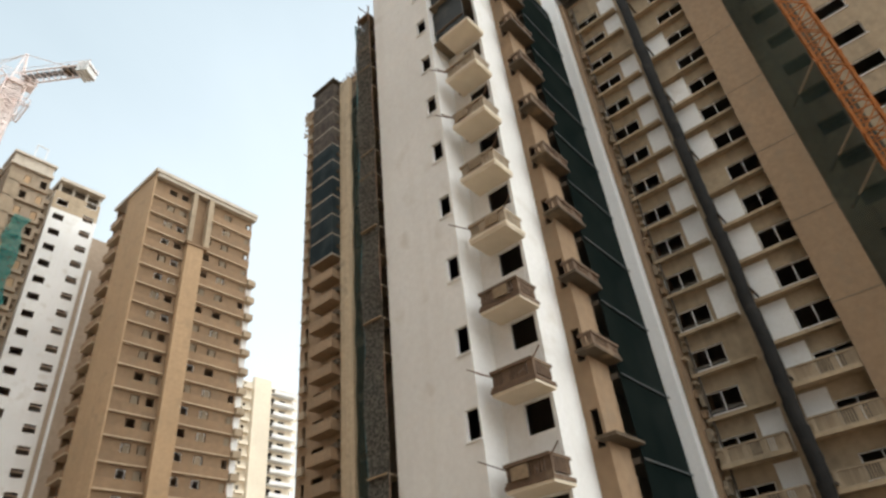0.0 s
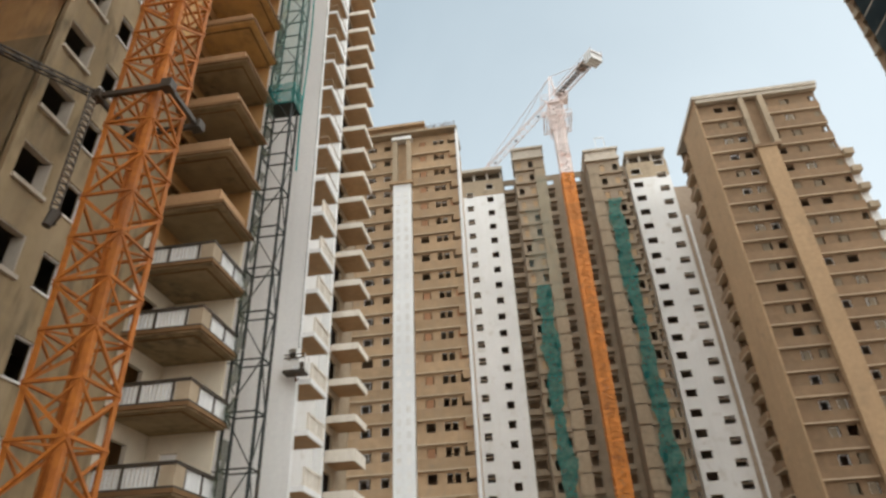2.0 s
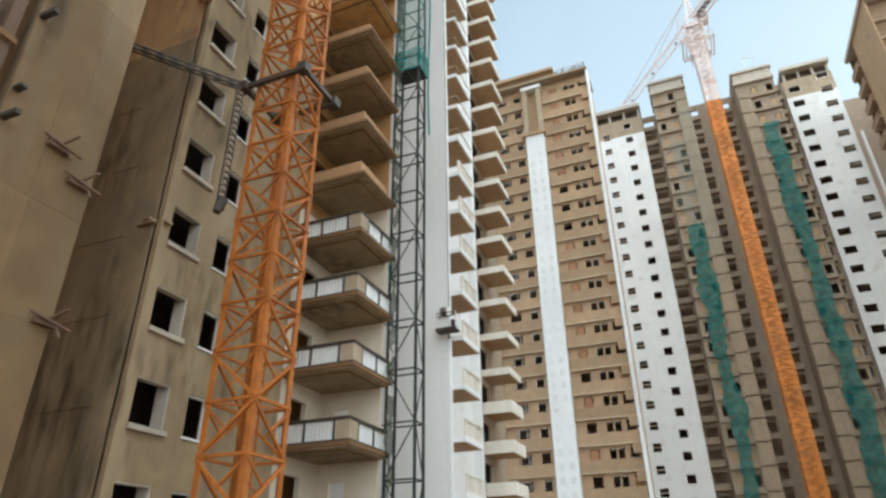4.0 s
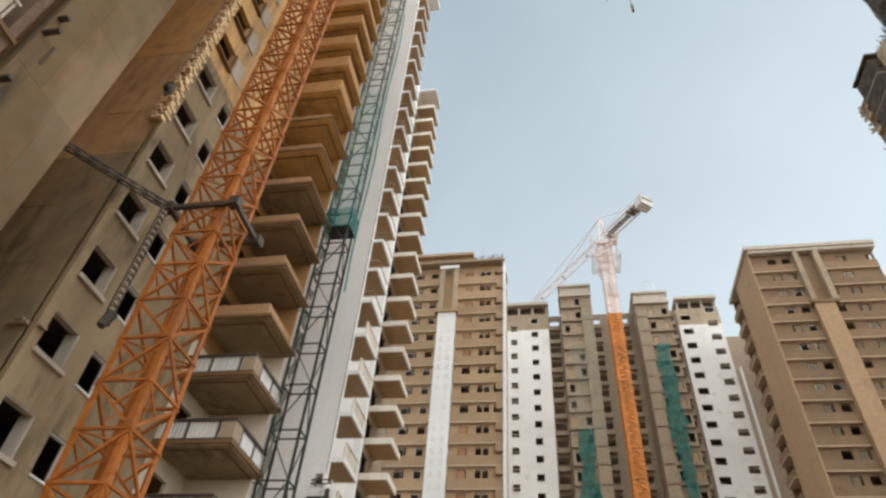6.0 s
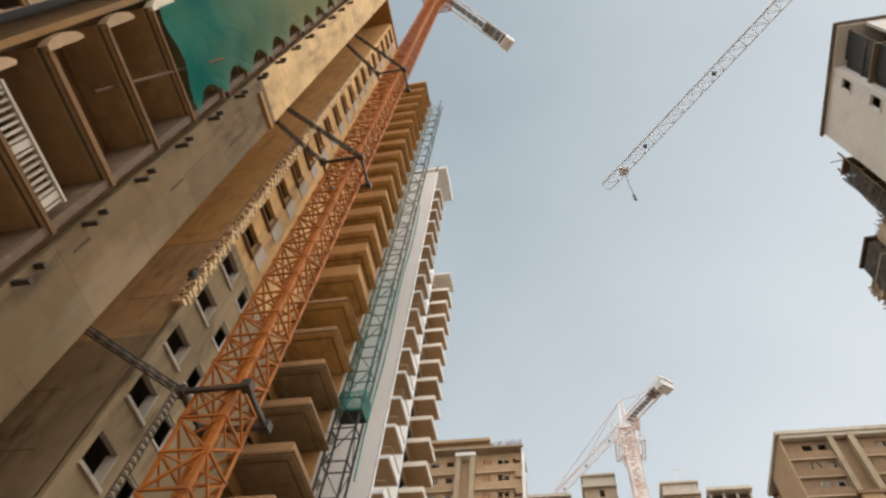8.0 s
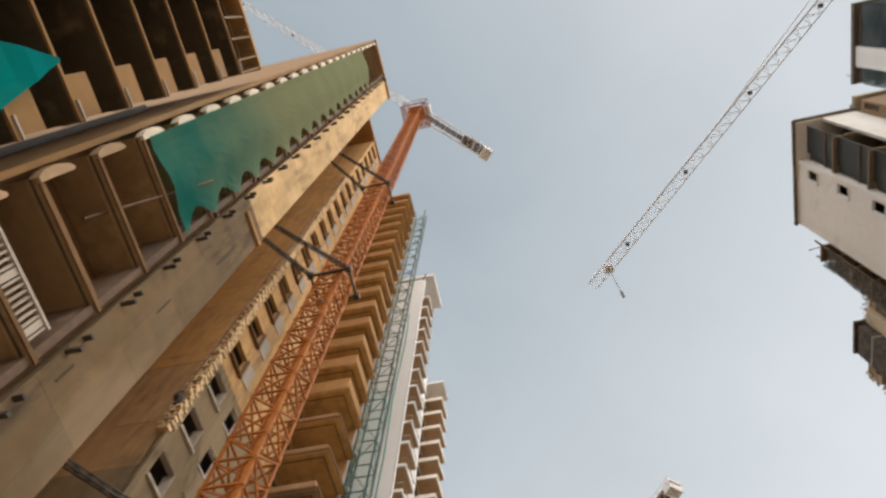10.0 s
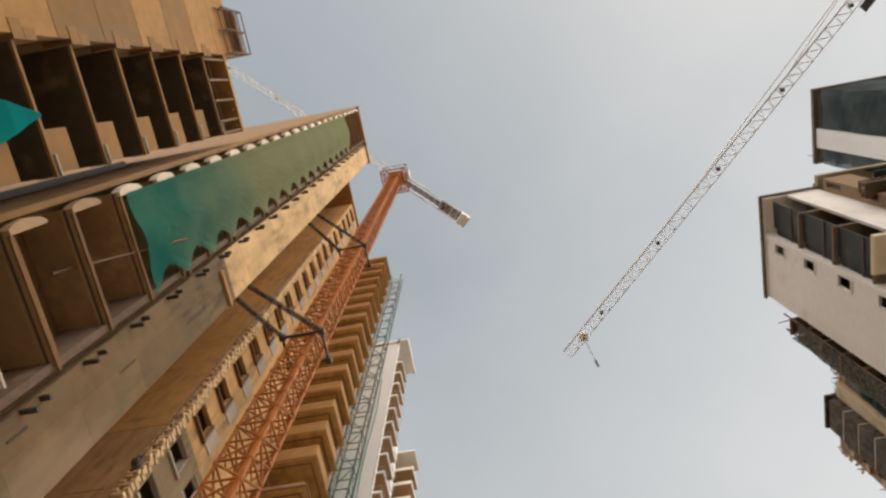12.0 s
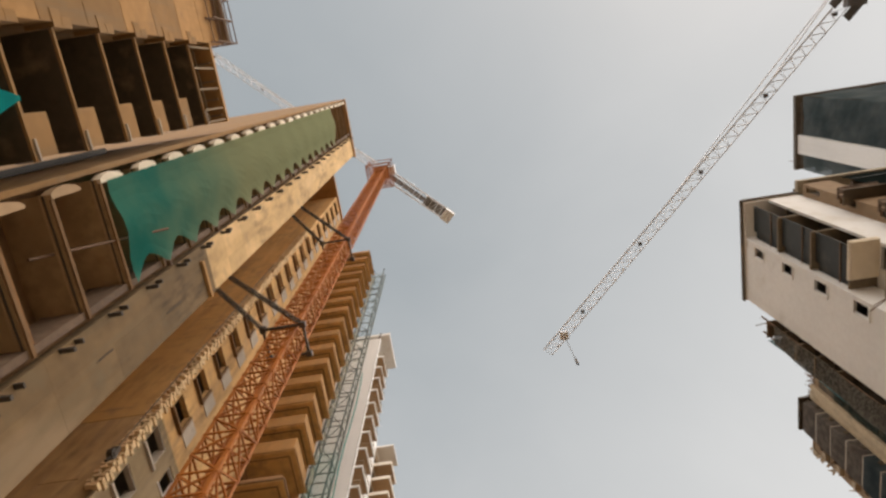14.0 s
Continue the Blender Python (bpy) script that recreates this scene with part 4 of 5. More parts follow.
        for a, c in wins:
            me = Shape().box(a - 0.1, c + 0.1, y - 0.7, y, -0.1, 0.75).mesh("ledge", HAZED_GREY)
            for z in zs:
                piece("ledge", me, b, (0, 0, z))
    # stair shafts
    for x0, x1, t, pil, wcols in ((1.4, 6.9, 76.5, (5.0, 6.9), ((1.9, 2.7), (4.0, 4.8))), (14.4, 20.2, 74.0, (14.4, 16.2), ((16.6, 17.5), (18.9, 19.8)))):
        face = Face("-y", 92.0)
        zs = levels(2.0, t - 2)
        part("shaft", pierced(face, x0, x1, 0, t, [(a, c, z + 0.7, z + 2.1) for z in zs for a, c in wcols]), HAZED_GREY, b)
        part("shaft", Shape().box(x0, x0 + 0.2, 92.22, 96, 0, t).box(x1 - 0.2, x1, 92.22, 96, 0, t), HAZED_GREY, b)
        part("core", Shape().box(x0 + 0.2, x1 - 0.2, 94.4, 94.6, 0, t), ROOM, b)
        slabs(b, x0 + 0.2, x1 - 0.2, 92.22, 94.4, zs, ROOM)
        part("pilaster", Shape().box(pil[0], pil[1], 91.5, 92, 0, t - 1.5), TAN_LIGHT, b, "pale pilaster")
        part("cap", Shape().box(x0 - 0.25, x1 + 0.1, 91.4, 97, t, t + 0.5).box(x0, x1 - 0.15, 91.7, 97, t + 0.5, t + 2.2).box(x0 - 0.3, x1 + 0.15, 91.3, 97, t + 2.2, t + 2.6), PALE, b)
        me = Shape().box(x0, x1, 91.5, 92, -0.15, 0.1).mesh("slab_edge", HAZED_GREY)
        # Added boards fill some openings to soften their dark contrast.
        leaf = Shape().box(-0.38, 0.38, 0.08, 0.12, 0, 1.36).mesh("window_board", SAND)
        for k, z in enumerate(zs):
            piece("slab_edge", me, b, (0, 0, z))
            for j, (a, c) in enumerate(wcols):
                if (k * 5 + j * 3 + k // 3) % 7 < 4:
                    piece("window_board", leaf, b, ((a + c) / 2, 92.0, z + 0.72))
    rng = random.Random(6)

    def hung(x0, x1, z0, z1):
        rows = []
        for z in np.arange(z0, z1 + 0.1, 0.9):
            l, r = (0.8 * noise.noise((z * 0.22, k, 2)) + 0.45 * noise.noise((z * 0.9, k, 5)) for k in (x0, x1))
            rows.append([(x, 91.2 + 0.18 * noise.noise((x * 0.9, z * 0.4, 1)) - 0.15 * abs(math.sin(z)), z) for x in np.linspace(x0 + l, x1 + r, 5)])
        return Shape().sheet(rows)
    part("net", hung(2.5, 4.6, 2, 50), NET_FAR, b, "hanging green debris net")
    part("net", hung(2.4, 4.7, 50, 66), NET_FAINT, b, "torn pale green net")
    part("net", hung(16.5, 18.8, 2, 65.3), NET_FAR, b, "hanging green debris net")
    part("net", hung(5.0, 6.8, 44, 72), NET_FAINT, b, "thin pale net")
    part("roof_frame", Shape().strut((17, 93, 76.6), (17, 93, 80.5), 0.12).strut((18.6, 93, 76.6), (18.6, 93, 80.5), 0.12).strut((17, 93, 80.4), (18.6, 93, 80.4), 0.12), PALE_STEEL, b)


def cream_tower():
    b = thing("apartment_tower", "distant cream tower with white L-shaped balconies in sunlight", "building")
    face = Face("-y", 140.0)
    zs = levels(2, 71)
    part("wall", pierced(face, 87.5, 106, 0, 73, [(97.4, 98.6, z + 0.3, z + 2.3) for z in zs] + [(88.6, 89.4, z + 1, z + 2) for z in zs] + [(100, 102, z + 0.3, z + 2.2) for z in zs]), CREAM, b)
    closed_sides(b, 87.5, 106, 140.22, 156, 73, ("-x", "+x", "+y"), CREAM)
    part("core", Shape().box(87.7, 105.8, 143, 143.2, 0, 73), DIM, b)
    slabs(b, 87.7, 105.8, 140.22, 143, zs, DIM)
    part("pilaster", Shape().box(91, 96.4, 138.8, 140, 0, 74.5), CREAM, b)
    part("edge", Shape().box(86.9, 87.5, 139.6, 150, 0, 73), WHITE2, b)
    me = Shape().box(97, 104.2, 138.2, 140, -0.15, 0.1).box(97, 103.2, 138.1, 138.25, 0.1, 0.8).box(103.2, 104.2, 138.1, 138.3, -0.15, 1.9).mesh("balcony", WHITE2)
    me2 = Shape().box(87.8, 90.4, 138.8, 140, -0.15, 0.6).mesh("balcony", CREAM)
    for z in zs:
        piece("balcony", me, b, (0, 0, z))
        piece("balcony", me2, b, (0, 0, z))


right_tower()
left_tower()
middle_tower()
cream_tower()


# ---- white tower with balconies ----
def white_tower():
    b = thing("apartment_tower", "tall white-painted tower with two columns of balconies", "building")
    zs = levels(2.6, 76, 2.84)
    part("fin", Shape().box(-18.5, -12.6, 32.0, 32.4, 0, 78.6), WHITE2, b, "smooth white fin wall")
    face = Face("+x", -14.5)
    part("wall", pierced(face, 32.4, 36.8, 0, 79.6, [(32.7, 34.0, z + 0.2, z + 2.4) for z in zs]), WHITE, b)
    part("wall", Shape().box(-17.9, -17.6, 36.8, 49.6, 0, 80).box(-17.6, -14.72, 36.6, 36.8, 0, 80), WHITE, b)
    part("wall", Shape().box(-30, -14.72, 32.4, 32.6, 0, 80), WHITE2, b)
    part("roof", Shape().box(-30, -11.5, 32.1, 37.0, 79.6, 80.3).box(-30, -17.5, 37, 52, 80, 80.4), WHITE, b)
    slabs(b, -18, -14.72, 32.6, 36.6, zs, DIM)
    part("core", Shape().box(-18.2, -18, 32.6, 55, 0, 80), DIM, b)
    sh = Shape()
    f = face.local()
    f.box(sh, 32.42, 35.1, 0, 2.53, -0.14, 0.05)
    bal = sh.mesh("balcony", SAND)
    pr = Shape()
    f.box(pr, 32.3, 32.41, 1.92, 2.65, -0.16, 0.12)
    f.box(pr, 32.41, 35.2, 2.53, 2.65, -0.16, 0.12)
    f.box(pr, 35.1, 35.2, 0, 2.53, -0.16, 0.12)
    par = pr.mesh("edge_band", WHITE2)
    wire = f.box(f.box(Shape(), 32.36, 35.15, 2.56, 2.61, 0.85, 0.92), 32.36, 32.4, 1.95, 2.56, 0.85, 0.92).mesh("rail", DUSTY_RAIL)
    for z in zs:
        o = piece("balcony", bal, b, (-14.5, 0, z))
        piece("edge_band", par, o, label="white-painted slab edge")
        if z < 27:
            add_rail(o, face, 32.4, 35.15, 2.63, 0.95, OFFWHITE, 0.16, ends=False, solid=((32.4, 32.6), (34.7, 35.1)), lift=0.12, label="off-white handrail")
        else:
            piece("rail", wire, o)
    # second stack
    zs2 = levels(1.17, 82, 3.28)
    part("fin", Shape().box(-18.0, -16.9, 49.6, 50.2, 0, 84), WHITE2, b, "smooth white fin wall")
    part("wall", pierced(Face("+x", -17.3), 50.2, 58, 0, 84, [(51.2, 53.4, z + 0.2, z + 2.4) for z in zs2]), TAN_LIGHT, b, "bare brown wall behind the balconies")
    part("roof", Shape().box(-30, -17.3, 50, 58, 84.0, 84.5).box(-17.3, -14.7, 51.5, 55, 84.2, 84.5), WHITE, b)
    slabs(b, -21, -17.5, 50.2, 58, zs2, DIM)
    slab2 = Shape().box(-17.3, -14.87, 51.64, 55, -0.14, 0.06).mesh("balcony", SAND)
    rim2 = Shape().box(-17.3, -14.7, 51.5, 51.62, -0.2, 0.8).box(-14.85, -14.7, 51.62, 55, -0.2, 0.8).mesh("parapet", OFFWHITE)
    rim2_low = Shape().box(-17.3, -14.7, 51.5, 51.62, -0.2, 0.4).box(-14.85, -14.7, 51.62, 55, -0.2, 0.4).mesh("parapet", OFFWHITE)
    for z in zs2:
        o = piece("balcony", slab2, b, (0, 0, z))
        piece("parapet", rim2 if z < 17 else rim2_low, o)
    cr = thing("hanging_cradle", "small steel work cradle hung on the white fin", "cradle", at=(-12.5, 31.6, 14.1))
    part("platform", Shape().box(-0.62, 0.62, -0.4, 0.3, 0, 0.07).box(-0.62, 0.62, -0.42, -0.4, 0, 0.16), DARK_STEEL, cr)
    part("side_panel", Shape().box(-0.6, -0.05, -0.4, -0.37, 0.16, 0.62).box(-0.05, 0.22, -0.4, -0.37, 0.42, 0.62).box(0.22, 0.3, -0.4, -0.37, 0.16, 0.62), PALE_STEEL, cr, "pale sheet-metal side")
    for x in (-0.6, 0.6):
        part("end_panel", Shape().box(x - 0.02, x + 0.02, -0.36, 0.28, 0.1, 0.6), PALE_STEEL, cr)
        for y in (-0.36, 0.26):
            part("post", Shape().strut((x, y, 0.07), (x, y, 1.05), 0.06), PALE_STEEL, cr)
    for z in (0.85, 1.05):
        part("rail", Shape().strut((-0.6, -0.36, z), (0.6, -0.36, z), 0.05), DARK_STEEL, cr)
    part("motor", Shape().tube((0.38, -0.3, 0.42), (0.38, 0.1, 0.42), 0.2, 14), DARK_STEEL, cr)
    part("hood", Shape().box(-0.5, 0.08, -0.3, 0.2, 1.42, 1.5).box(-0.5, -0.42, -0.3, 0.2, 0.95, 1.42).box(0.0, 0.08, -0.3, 0.2, 0.95, 1.42), PALE_STEEL, cr, "pale cover over the winch")
    part("winch", Shape().tube((-0.38, 0, 1.18), (-0.04, 0, 1.18), 0.14, 12), DARK_STEEL, cr)
    part("hook", Shape().tube((0.05, -0.1, -0.42), (0.05, -0.1, 0), 0.05, 6).tube((0.05, -0.1, -0.42), (0.2, -0.1, -0.3), 0.04, 6), RUST, cr)
    part("rope", Shape().tube((0, 0.1, 1.0), (0, 0.1, 65.2), 0.02, 5), DARK_STEEL, cr)
    part("davit", Shape().strut((0, 0, 65.2), (-0.6, 0.8, 65.0), 0.14).strut((-0.6, 0.8, 65.1), (-0.6, 0.8, 64.5), 0.14), DARK_STEEL, cr)


white_tower()


# ---- hoist scaffold beside the near block ----
def hoist():
    h = thing("scaffold_hoist", "slender steel scaffold hoist wrapped in thin green net", "scaffold", at=(-12.4, 25.85, 0))
    wx, wy = 0.72, 0.45
    corners = ((-wx, -wy), (wx, -wy), (wx, wy), (-wx, wy))
    leg = Shape().tube((0, 0, 0), (0, 0, 88), 0.075, 6).mesh("leg", HOIST_STEEL)
    for x, y in corners:
        piece("leg", leg, h, (x, y, 0))
    ring = Shape()
    for p, q in zip(corners, corners[1:] + corners[:1]):
        ring.strut((*p, 0), (*q, 0), 0.065)
    ring = ring.mesh("rung", HOIST_STEEL)
    lean = [Shape().strut((-wx * k, -wy, 0), (wx * k, -wy, 2.4), 0.05).strut((wx, wy * k, 0), (wx, -wy * k, 2.4), 0.045).mesh("brace", HOIST_STEEL) for k in (1, -1)]
    tie = Shape().strut((-wx, 0, 0), (-wx - 1.2, -0.9, 0), 0.05).mesh("wall_tie", HOIST_STEEL)
    for k, z in enumerate(levels(0.6, 86, 2.4)):
        piece("rung", ring, h, (0, 0, z))
        piece("brace", lean[k % 2], h, (0, 0, z))
        if k % 2:
            piece("wall_tie", tie, h, (0, 0, z))
    part("platform", Shape().box(-0.75, 0.85, -0.6, 0.6, 28.3, 28.4), HOIST_STEEL, h)
    part("railing", Shape().strut((-0.75, -0.6, 29.3), (0.85, -0.6, 29.3), 0.06).strut((0.85, -0.6, 29.3), (0.85, 0.6, 29.3), 0.06), HOIST_STEEL, h)
    skirt = [[(-0.8, 0.5, z), (-0.8, -0.65, z)] + [(x, -0.66 - 0.05 * math.sin(5 * x + z), z) for x in (-0.4, 0.1, 0.5)] + [(0.9, -0.65, z), (0.9, 0.0, z), (0.9, 0.62, z)] for z in (28.2, 28.7, 29.2, 29.8)]
    part("net", Shape().sheet(skirt), NET_FAR, h, "teal wrapping of the cage")
    rows = []
    for z in np.arange(29.8, 87, 1.6):
        rows.append([(-0.74, 0.5, z), (-0.74, -0.56, z)] + [(x, -0.58 + 0.1 * noise.noise((x, z * 0.4, 3)), z) for x in (-0.3, 0.2, 0.6)] + [(0.84, -0.56, z), (0.84, 0.0, z), (0.84, 0.56, z)])
    part("net", Shape().sheet(rows[:9]), NET_THIN, h)
    part("net", Shape().sheet(rows[8:]), NET_FAINT, h, "faded thin net")
    rope = Shape()
    pts = [Vector((1.0 + 0.08 * math.sin(z * 0.4), 0.5, z)) for z in np.arange(24, 60, 3)]
    for p, q in zip(pts, pts[1:]):
        rope.tube(p, q, 0.05, 5)
    part("rope", rope, TEAL, h)


hoist()


# ---- near block ----
def near_block():
    b = thing("apartment_block", "tall bare plaster block with balconies, brick infill and hanging nets", "building")
    top = 86.5
    front = Face("+x", -12.7)
    zs = levels(0.4, 85)
    # blank band: cast shadow in the colour below z 30, sunlight above
    part("wall", Shape().box(-13.1, -12.76, 6.25, 8.7, 0, top), SHADED_CEMENT, b, "core of the blank band")
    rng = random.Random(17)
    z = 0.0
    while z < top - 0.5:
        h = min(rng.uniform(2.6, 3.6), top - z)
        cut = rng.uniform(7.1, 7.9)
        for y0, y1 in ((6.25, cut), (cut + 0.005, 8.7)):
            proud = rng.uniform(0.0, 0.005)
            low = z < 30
            part("plaster_panel", Shape().box(-12.758, -12.7 + proud - (0.0 if low else 0.03), y0, y1, z, z + h - 0.005), SHADED_CEMENT if low else BAND_SUNLIT, b, "blank weathered plaster panel in a shaded tone" if low else "upper plaster panel in a sunlit tone")
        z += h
    for y, zz, h in ((7.78, 26.4, 1.6), (6.73, 15.7, 0.8), (7.4, 21.0, 1.1)):
        part("crack_strip", Shape().box(-12.7, -12.672, y, y + 0.07, zz, zz + h), DARK_CONCRETE, b)
    lug = Shape().strut((0, 0, 0), (0.5, 0.15, 0.25), 0.05).strut((0.1, -0.4, 0.1), (0.25, 0.5, -0.1), 0.05).strut((0, 0.3, 0), (0.35, 0.2, -0.35), 0.04).box(-0.02, 0.12, -0.25, 0.3, -0.1, 0.05).mesh("rebar_tuft", RUST)
    for y, zz in ((8.3, 10.0), (8.5, 6.6), (7.6, 10.6)):
        piece("rebar_tuft", lug, b, (-12.69, y, zz), "bent rusty rebar stubs")
    part("wall", Shape().box(-21.4, -13.1, 8.5, 8.7, 0, top), OCHRE, b)
    part("ledge", Shape().box(-12.74, -12.55, 6.9, 8.72, 30.9, 31.15), OCHRE, b)
    # recess: wall colours step from painted shade below to sunlight above
    part("wall", Shape().box(-21.4, -21.2, 8.7, 13.7, 0, top), RECESS, b)
    part("wall", Shape().box(-21.2, -16.12, 13.7, 13.92, 0, 21.4), SHADED_STREAKED, b, "streaked lower wall of the recess in a shaded tone")
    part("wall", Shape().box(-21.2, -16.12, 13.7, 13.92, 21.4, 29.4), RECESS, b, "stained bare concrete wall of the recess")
    part("wall", Shape().box(-21.2, -16.12, 13.68, 13.92, 29.4, top), SUNLIT_OCHRE, b, "upper wall of the recess in a sunlit ochre tone")
    rng = random.Random(9)
    for z in zs:
        if rng.random() < 0.6:
            x = rng.uniform(-20.5, -18.5)
            part("pour_joint", Shape().box(x, x + rng.uniform(1.2, 2.6), 13.675, 13.7, z - 0.02, z + 0.02), RECESS if z > 21 else SHADED_STREAKED, b)
    part("broken_ledge", Shape().box(-16.9, -16.15, 13.55, 13.7, 12.58, 12.7).box(-15.9, -15.72, 13.72, 14.0, 12.57, 12.66).box(-16.6, -16.3, 13.5, 13.7, 12.7, 12.78), SHADED_CLAY, b, "broken concrete ledge on the corner")
    # window wall: shadow put into the lower colour, sunlight into the upper
    face = Face("+x", -15.9)
    storeys = levels(-0.3, 83, 3.08)
    hz = [(14.1, 15.5, z, z + 1.45) for z in storeys]
    hz2 = [(16.35, 17.3, z, z + 1.4) for z in storeys]
    both = hz + hz2
    part("wall", pierced(face, 13.7, 21.3, 0, 29.4, [h for h in both if h[2] < 29], 0.3), SHADED_CLAY, b, "weathered lower wall in a shaded tone")
    part("wall", pierced(face, 13.7, 21.3, 29.4, top - 1, [h for h in hz if h[2] > 29], 0.3), SUNLIT_DUSTY, b)
    win = Shape()
    f = face.local()
    f.box(win, -0.75, 0.78, -0.1, 0.12, -0.16, 0)
    f.box(win, 0.64, 0.698, -0.55, -0.02, 0, 1.45)
    f.box(win, -0.698, 0.64, -0.3, -0.02, 1.4, 1.448)
    wm = win.mesh("window", PALE)
    sill_up = f.box(f.box(Shape(), -0.78, 0.82, -0.1, 0.2, -0.14, 0), 0.7, 0.86, 0.0, 0.1, 0.0, 1.5).mesh("sill", BAY_BROWN)
    pale_pier = f.box(Shape(), 0.9, 1.75, 0.002, 0.05, 0.05, 1.5).mesh("pier_patch", PALE)
    wm2 = window_mesh(face, 0.95, 1.4, frame_mat=WHITE, sill=0.06)
    for z in storeys:
        if z > 29:
            piece("sill", sill_up, b, face.at_point(14.8, 0, z), "rough plaster sill")
            piece("pier_patch", pale_pier, b, face.at_point(14.8, 0, z + 0.1), "pale plaster pier beside a window")
            continue
        piece("window", wm, b, face.at_point(14.8, 0, z))
        piece("window", wm2, b, face.at_point(16.825, 0, z))
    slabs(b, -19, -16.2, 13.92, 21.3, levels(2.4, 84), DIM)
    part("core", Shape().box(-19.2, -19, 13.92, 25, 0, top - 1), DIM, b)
    part("roof", Shape().box(-30, -12.5, 1.3, 8.9, top, top + 0.7).box(-30, -15.7, 8.9, 25, top - 1, top - 0.5), OCHRE, b)
    # toothed brick edge on the corner of the recess
    brick = Shape().box(-0.2, 0.06, -0.17, 0.17, 0, 0.2).mesh("brick", TOOTH)
    half_brick = Shape().box(-0.2, 0.05, -0.1, 0.1, 0, 0.2).mesh("brick", TOOTH)
    rng = random.Random(14)
    for k in range(140):
        z = 23.4 + 0.3 * k
        odd = k % 2
        piece("brick", brick, b, (-15.88 + rng.uniform(-0.02, 0.05), 13.62 + 0.17 * odd, z))
        if odd or rng.random() < 0.5:
            piece("brick", half_brick, b, (-15.86 + rng.uniform(-0.02, 0.06), 13.4 + 0.2 * odd, z + 0.05))
        if rng.random() < 0.85:
            piece("brick", half_brick, b, (-16.22 - 0.12 * odd, 13.6, z + 0.1))
    # balcony stack beside the hoist
    sh = Shape()
    sh.box(-15.9, -12.55, 21.3, 24.5, -0.09, 0.02)
    # Trims: shade in the lower colour, sunlight in the upper one.
    trim = Shape().box(-15.9, -12.47, 21.22, 21.298, -0.02, 0.137).box(-12.548, -12.47, 21.298, 24.6, -0.02, 0.137).mesh("edge_trim", BAY_BROWN)
    trim_sunlit = Shape().box(-15.9, -12.47, 21.22, 21.298, -0.02, 0.137).box(-12.548, -12.47, 21.298, 24.6, -0.02, 0.137).mesh("edge_trim", OCHRE)
    band = Shape().box(-15.6, -12.9, 21.62, 21.7, -0.13, -0.092).box(-12.98, -12.9, 21.7, 24.4, -0.13, -0.092).mesh("drip_rib", BAY_BROWN)
    # Pale deck colour bounces light up to the next soffit.
    deck = Shape().box(-15.9, -12.55, 21.3, 24.5, 0.022, 0.135).mesh("deck", PALE)
    # Soffits: sun and bounce put into the upper colour, shade into the lower.
    bal = sh.mesh("balcony", SUNLIT_OCHRE)
    bal_shaded = sh.mesh("balcony", SHADED_CLAY)
    cap = Shape().box(-15.9, -12.54, 21.28, 21.48, 0.95, 1.08).box(-12.76, -12.54, 21.48, 24.5, 0.95, 1.08).mesh("handrail", DARK_STEEL)
    bx = Shape().box(-0.045, 0.045, -0.045, 0.045, 0, 0.82).mesh("baluster", WHITE2)
    px = Shape().box(-0.06, 0.06, -0.06, 0.06, 0, 0.82).mesh("post", DARK_STEEL)
    corner = Shape().box(-13.15, -12.56, 21.31, 21.46, 0.14, 0.96).box(-12.71, -12.56, 21.46, 22.0, 0.14, 0.96).mesh("corner_panel", TAN_LIGHT)
    foot = Shape().box(-15.9, -12.5, 21.26, 21.42, 0.14, 0.22).box(-12.7, -12.5, 21.42, 24.5, 0.14, 0.22).mesh("bottom_rail", DARK_STEEL)
    inf = Shape().box(-15.85, -12.95, 21.7, 21.8, 0.14, 1.1).box(-13.05, -12.95, 21.8, 24.4, 0.14, 1.1).mesh("brick_infill", RAW_BRICK)
    # Upper parapets take a brighter tone for the sunlight there.
    inf_sunlit = Shape().box(-15.85, -12.75, 21.5, 21.6, 0.14, 1.7).box(-12.85, -12.75, 21.6, 24.4, 0.14, 1.7).mesh("brick_infill", OCHRE)
    for z in levels(0.05, 84, 3.07):
        o = piece("balcony", bal if z > 29 else bal_shaded, b, (0, 0, z))
        for name, me in (("edge_trim", trim_sunlit if z > 35 else trim), ("drip_rib", band), ("deck", deck)):
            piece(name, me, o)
        if z < 17:
            piece("handrail", cap, o, label="dark handrail")
            for k in range(18):
                piece("baluster", bx, o, (-15.7 + 0.17 * k, 21.38, 0.14))
                piece("baluster", bx, o, (-12.66, 21.6 + 0.165 * k, 0.14))
            piece("corner_panel", corner, o, label="plain plaster corner panel")
            piece("bottom_rail", foot, o)
            for x, y in ((-13.24, 21.38), (-14.6, 21.38), (-12.66, 22.12), (-12.66, 23.4)):
                piece("post", px, o, (x, y, 0.14))
        else:
            piece("brick_infill", inf if z < 35 else inf_sunlit, o, label="raw brick parapet")
    back = Face("-y", 24.5)
    doors = [(-15.3, -14.5, z + 0.2, z + 2.2) for z in levels(0.05, 84, 3.07)]
    part("partition", pierced(back, -15.88, -12.95, 0, 18.6, [h for h in doors if h[3] < 18.6], 0.12), CREAM, b, "cream-painted balcony partition")
    part("partition", pierced(back, -15.88, -12.95, 18.6, top - 1, [h for h in doors if h[2] > 18.6], 0.12), OCHRE, b, "bare balcony partition")
    rng = random.Random(31)
    for z in levels(3.0, 80, 1.54):
        w, d = rng.uniform(0.25, 0.7), rng.uniform(0.9, 1.7)
        y0 = 24.55 - w
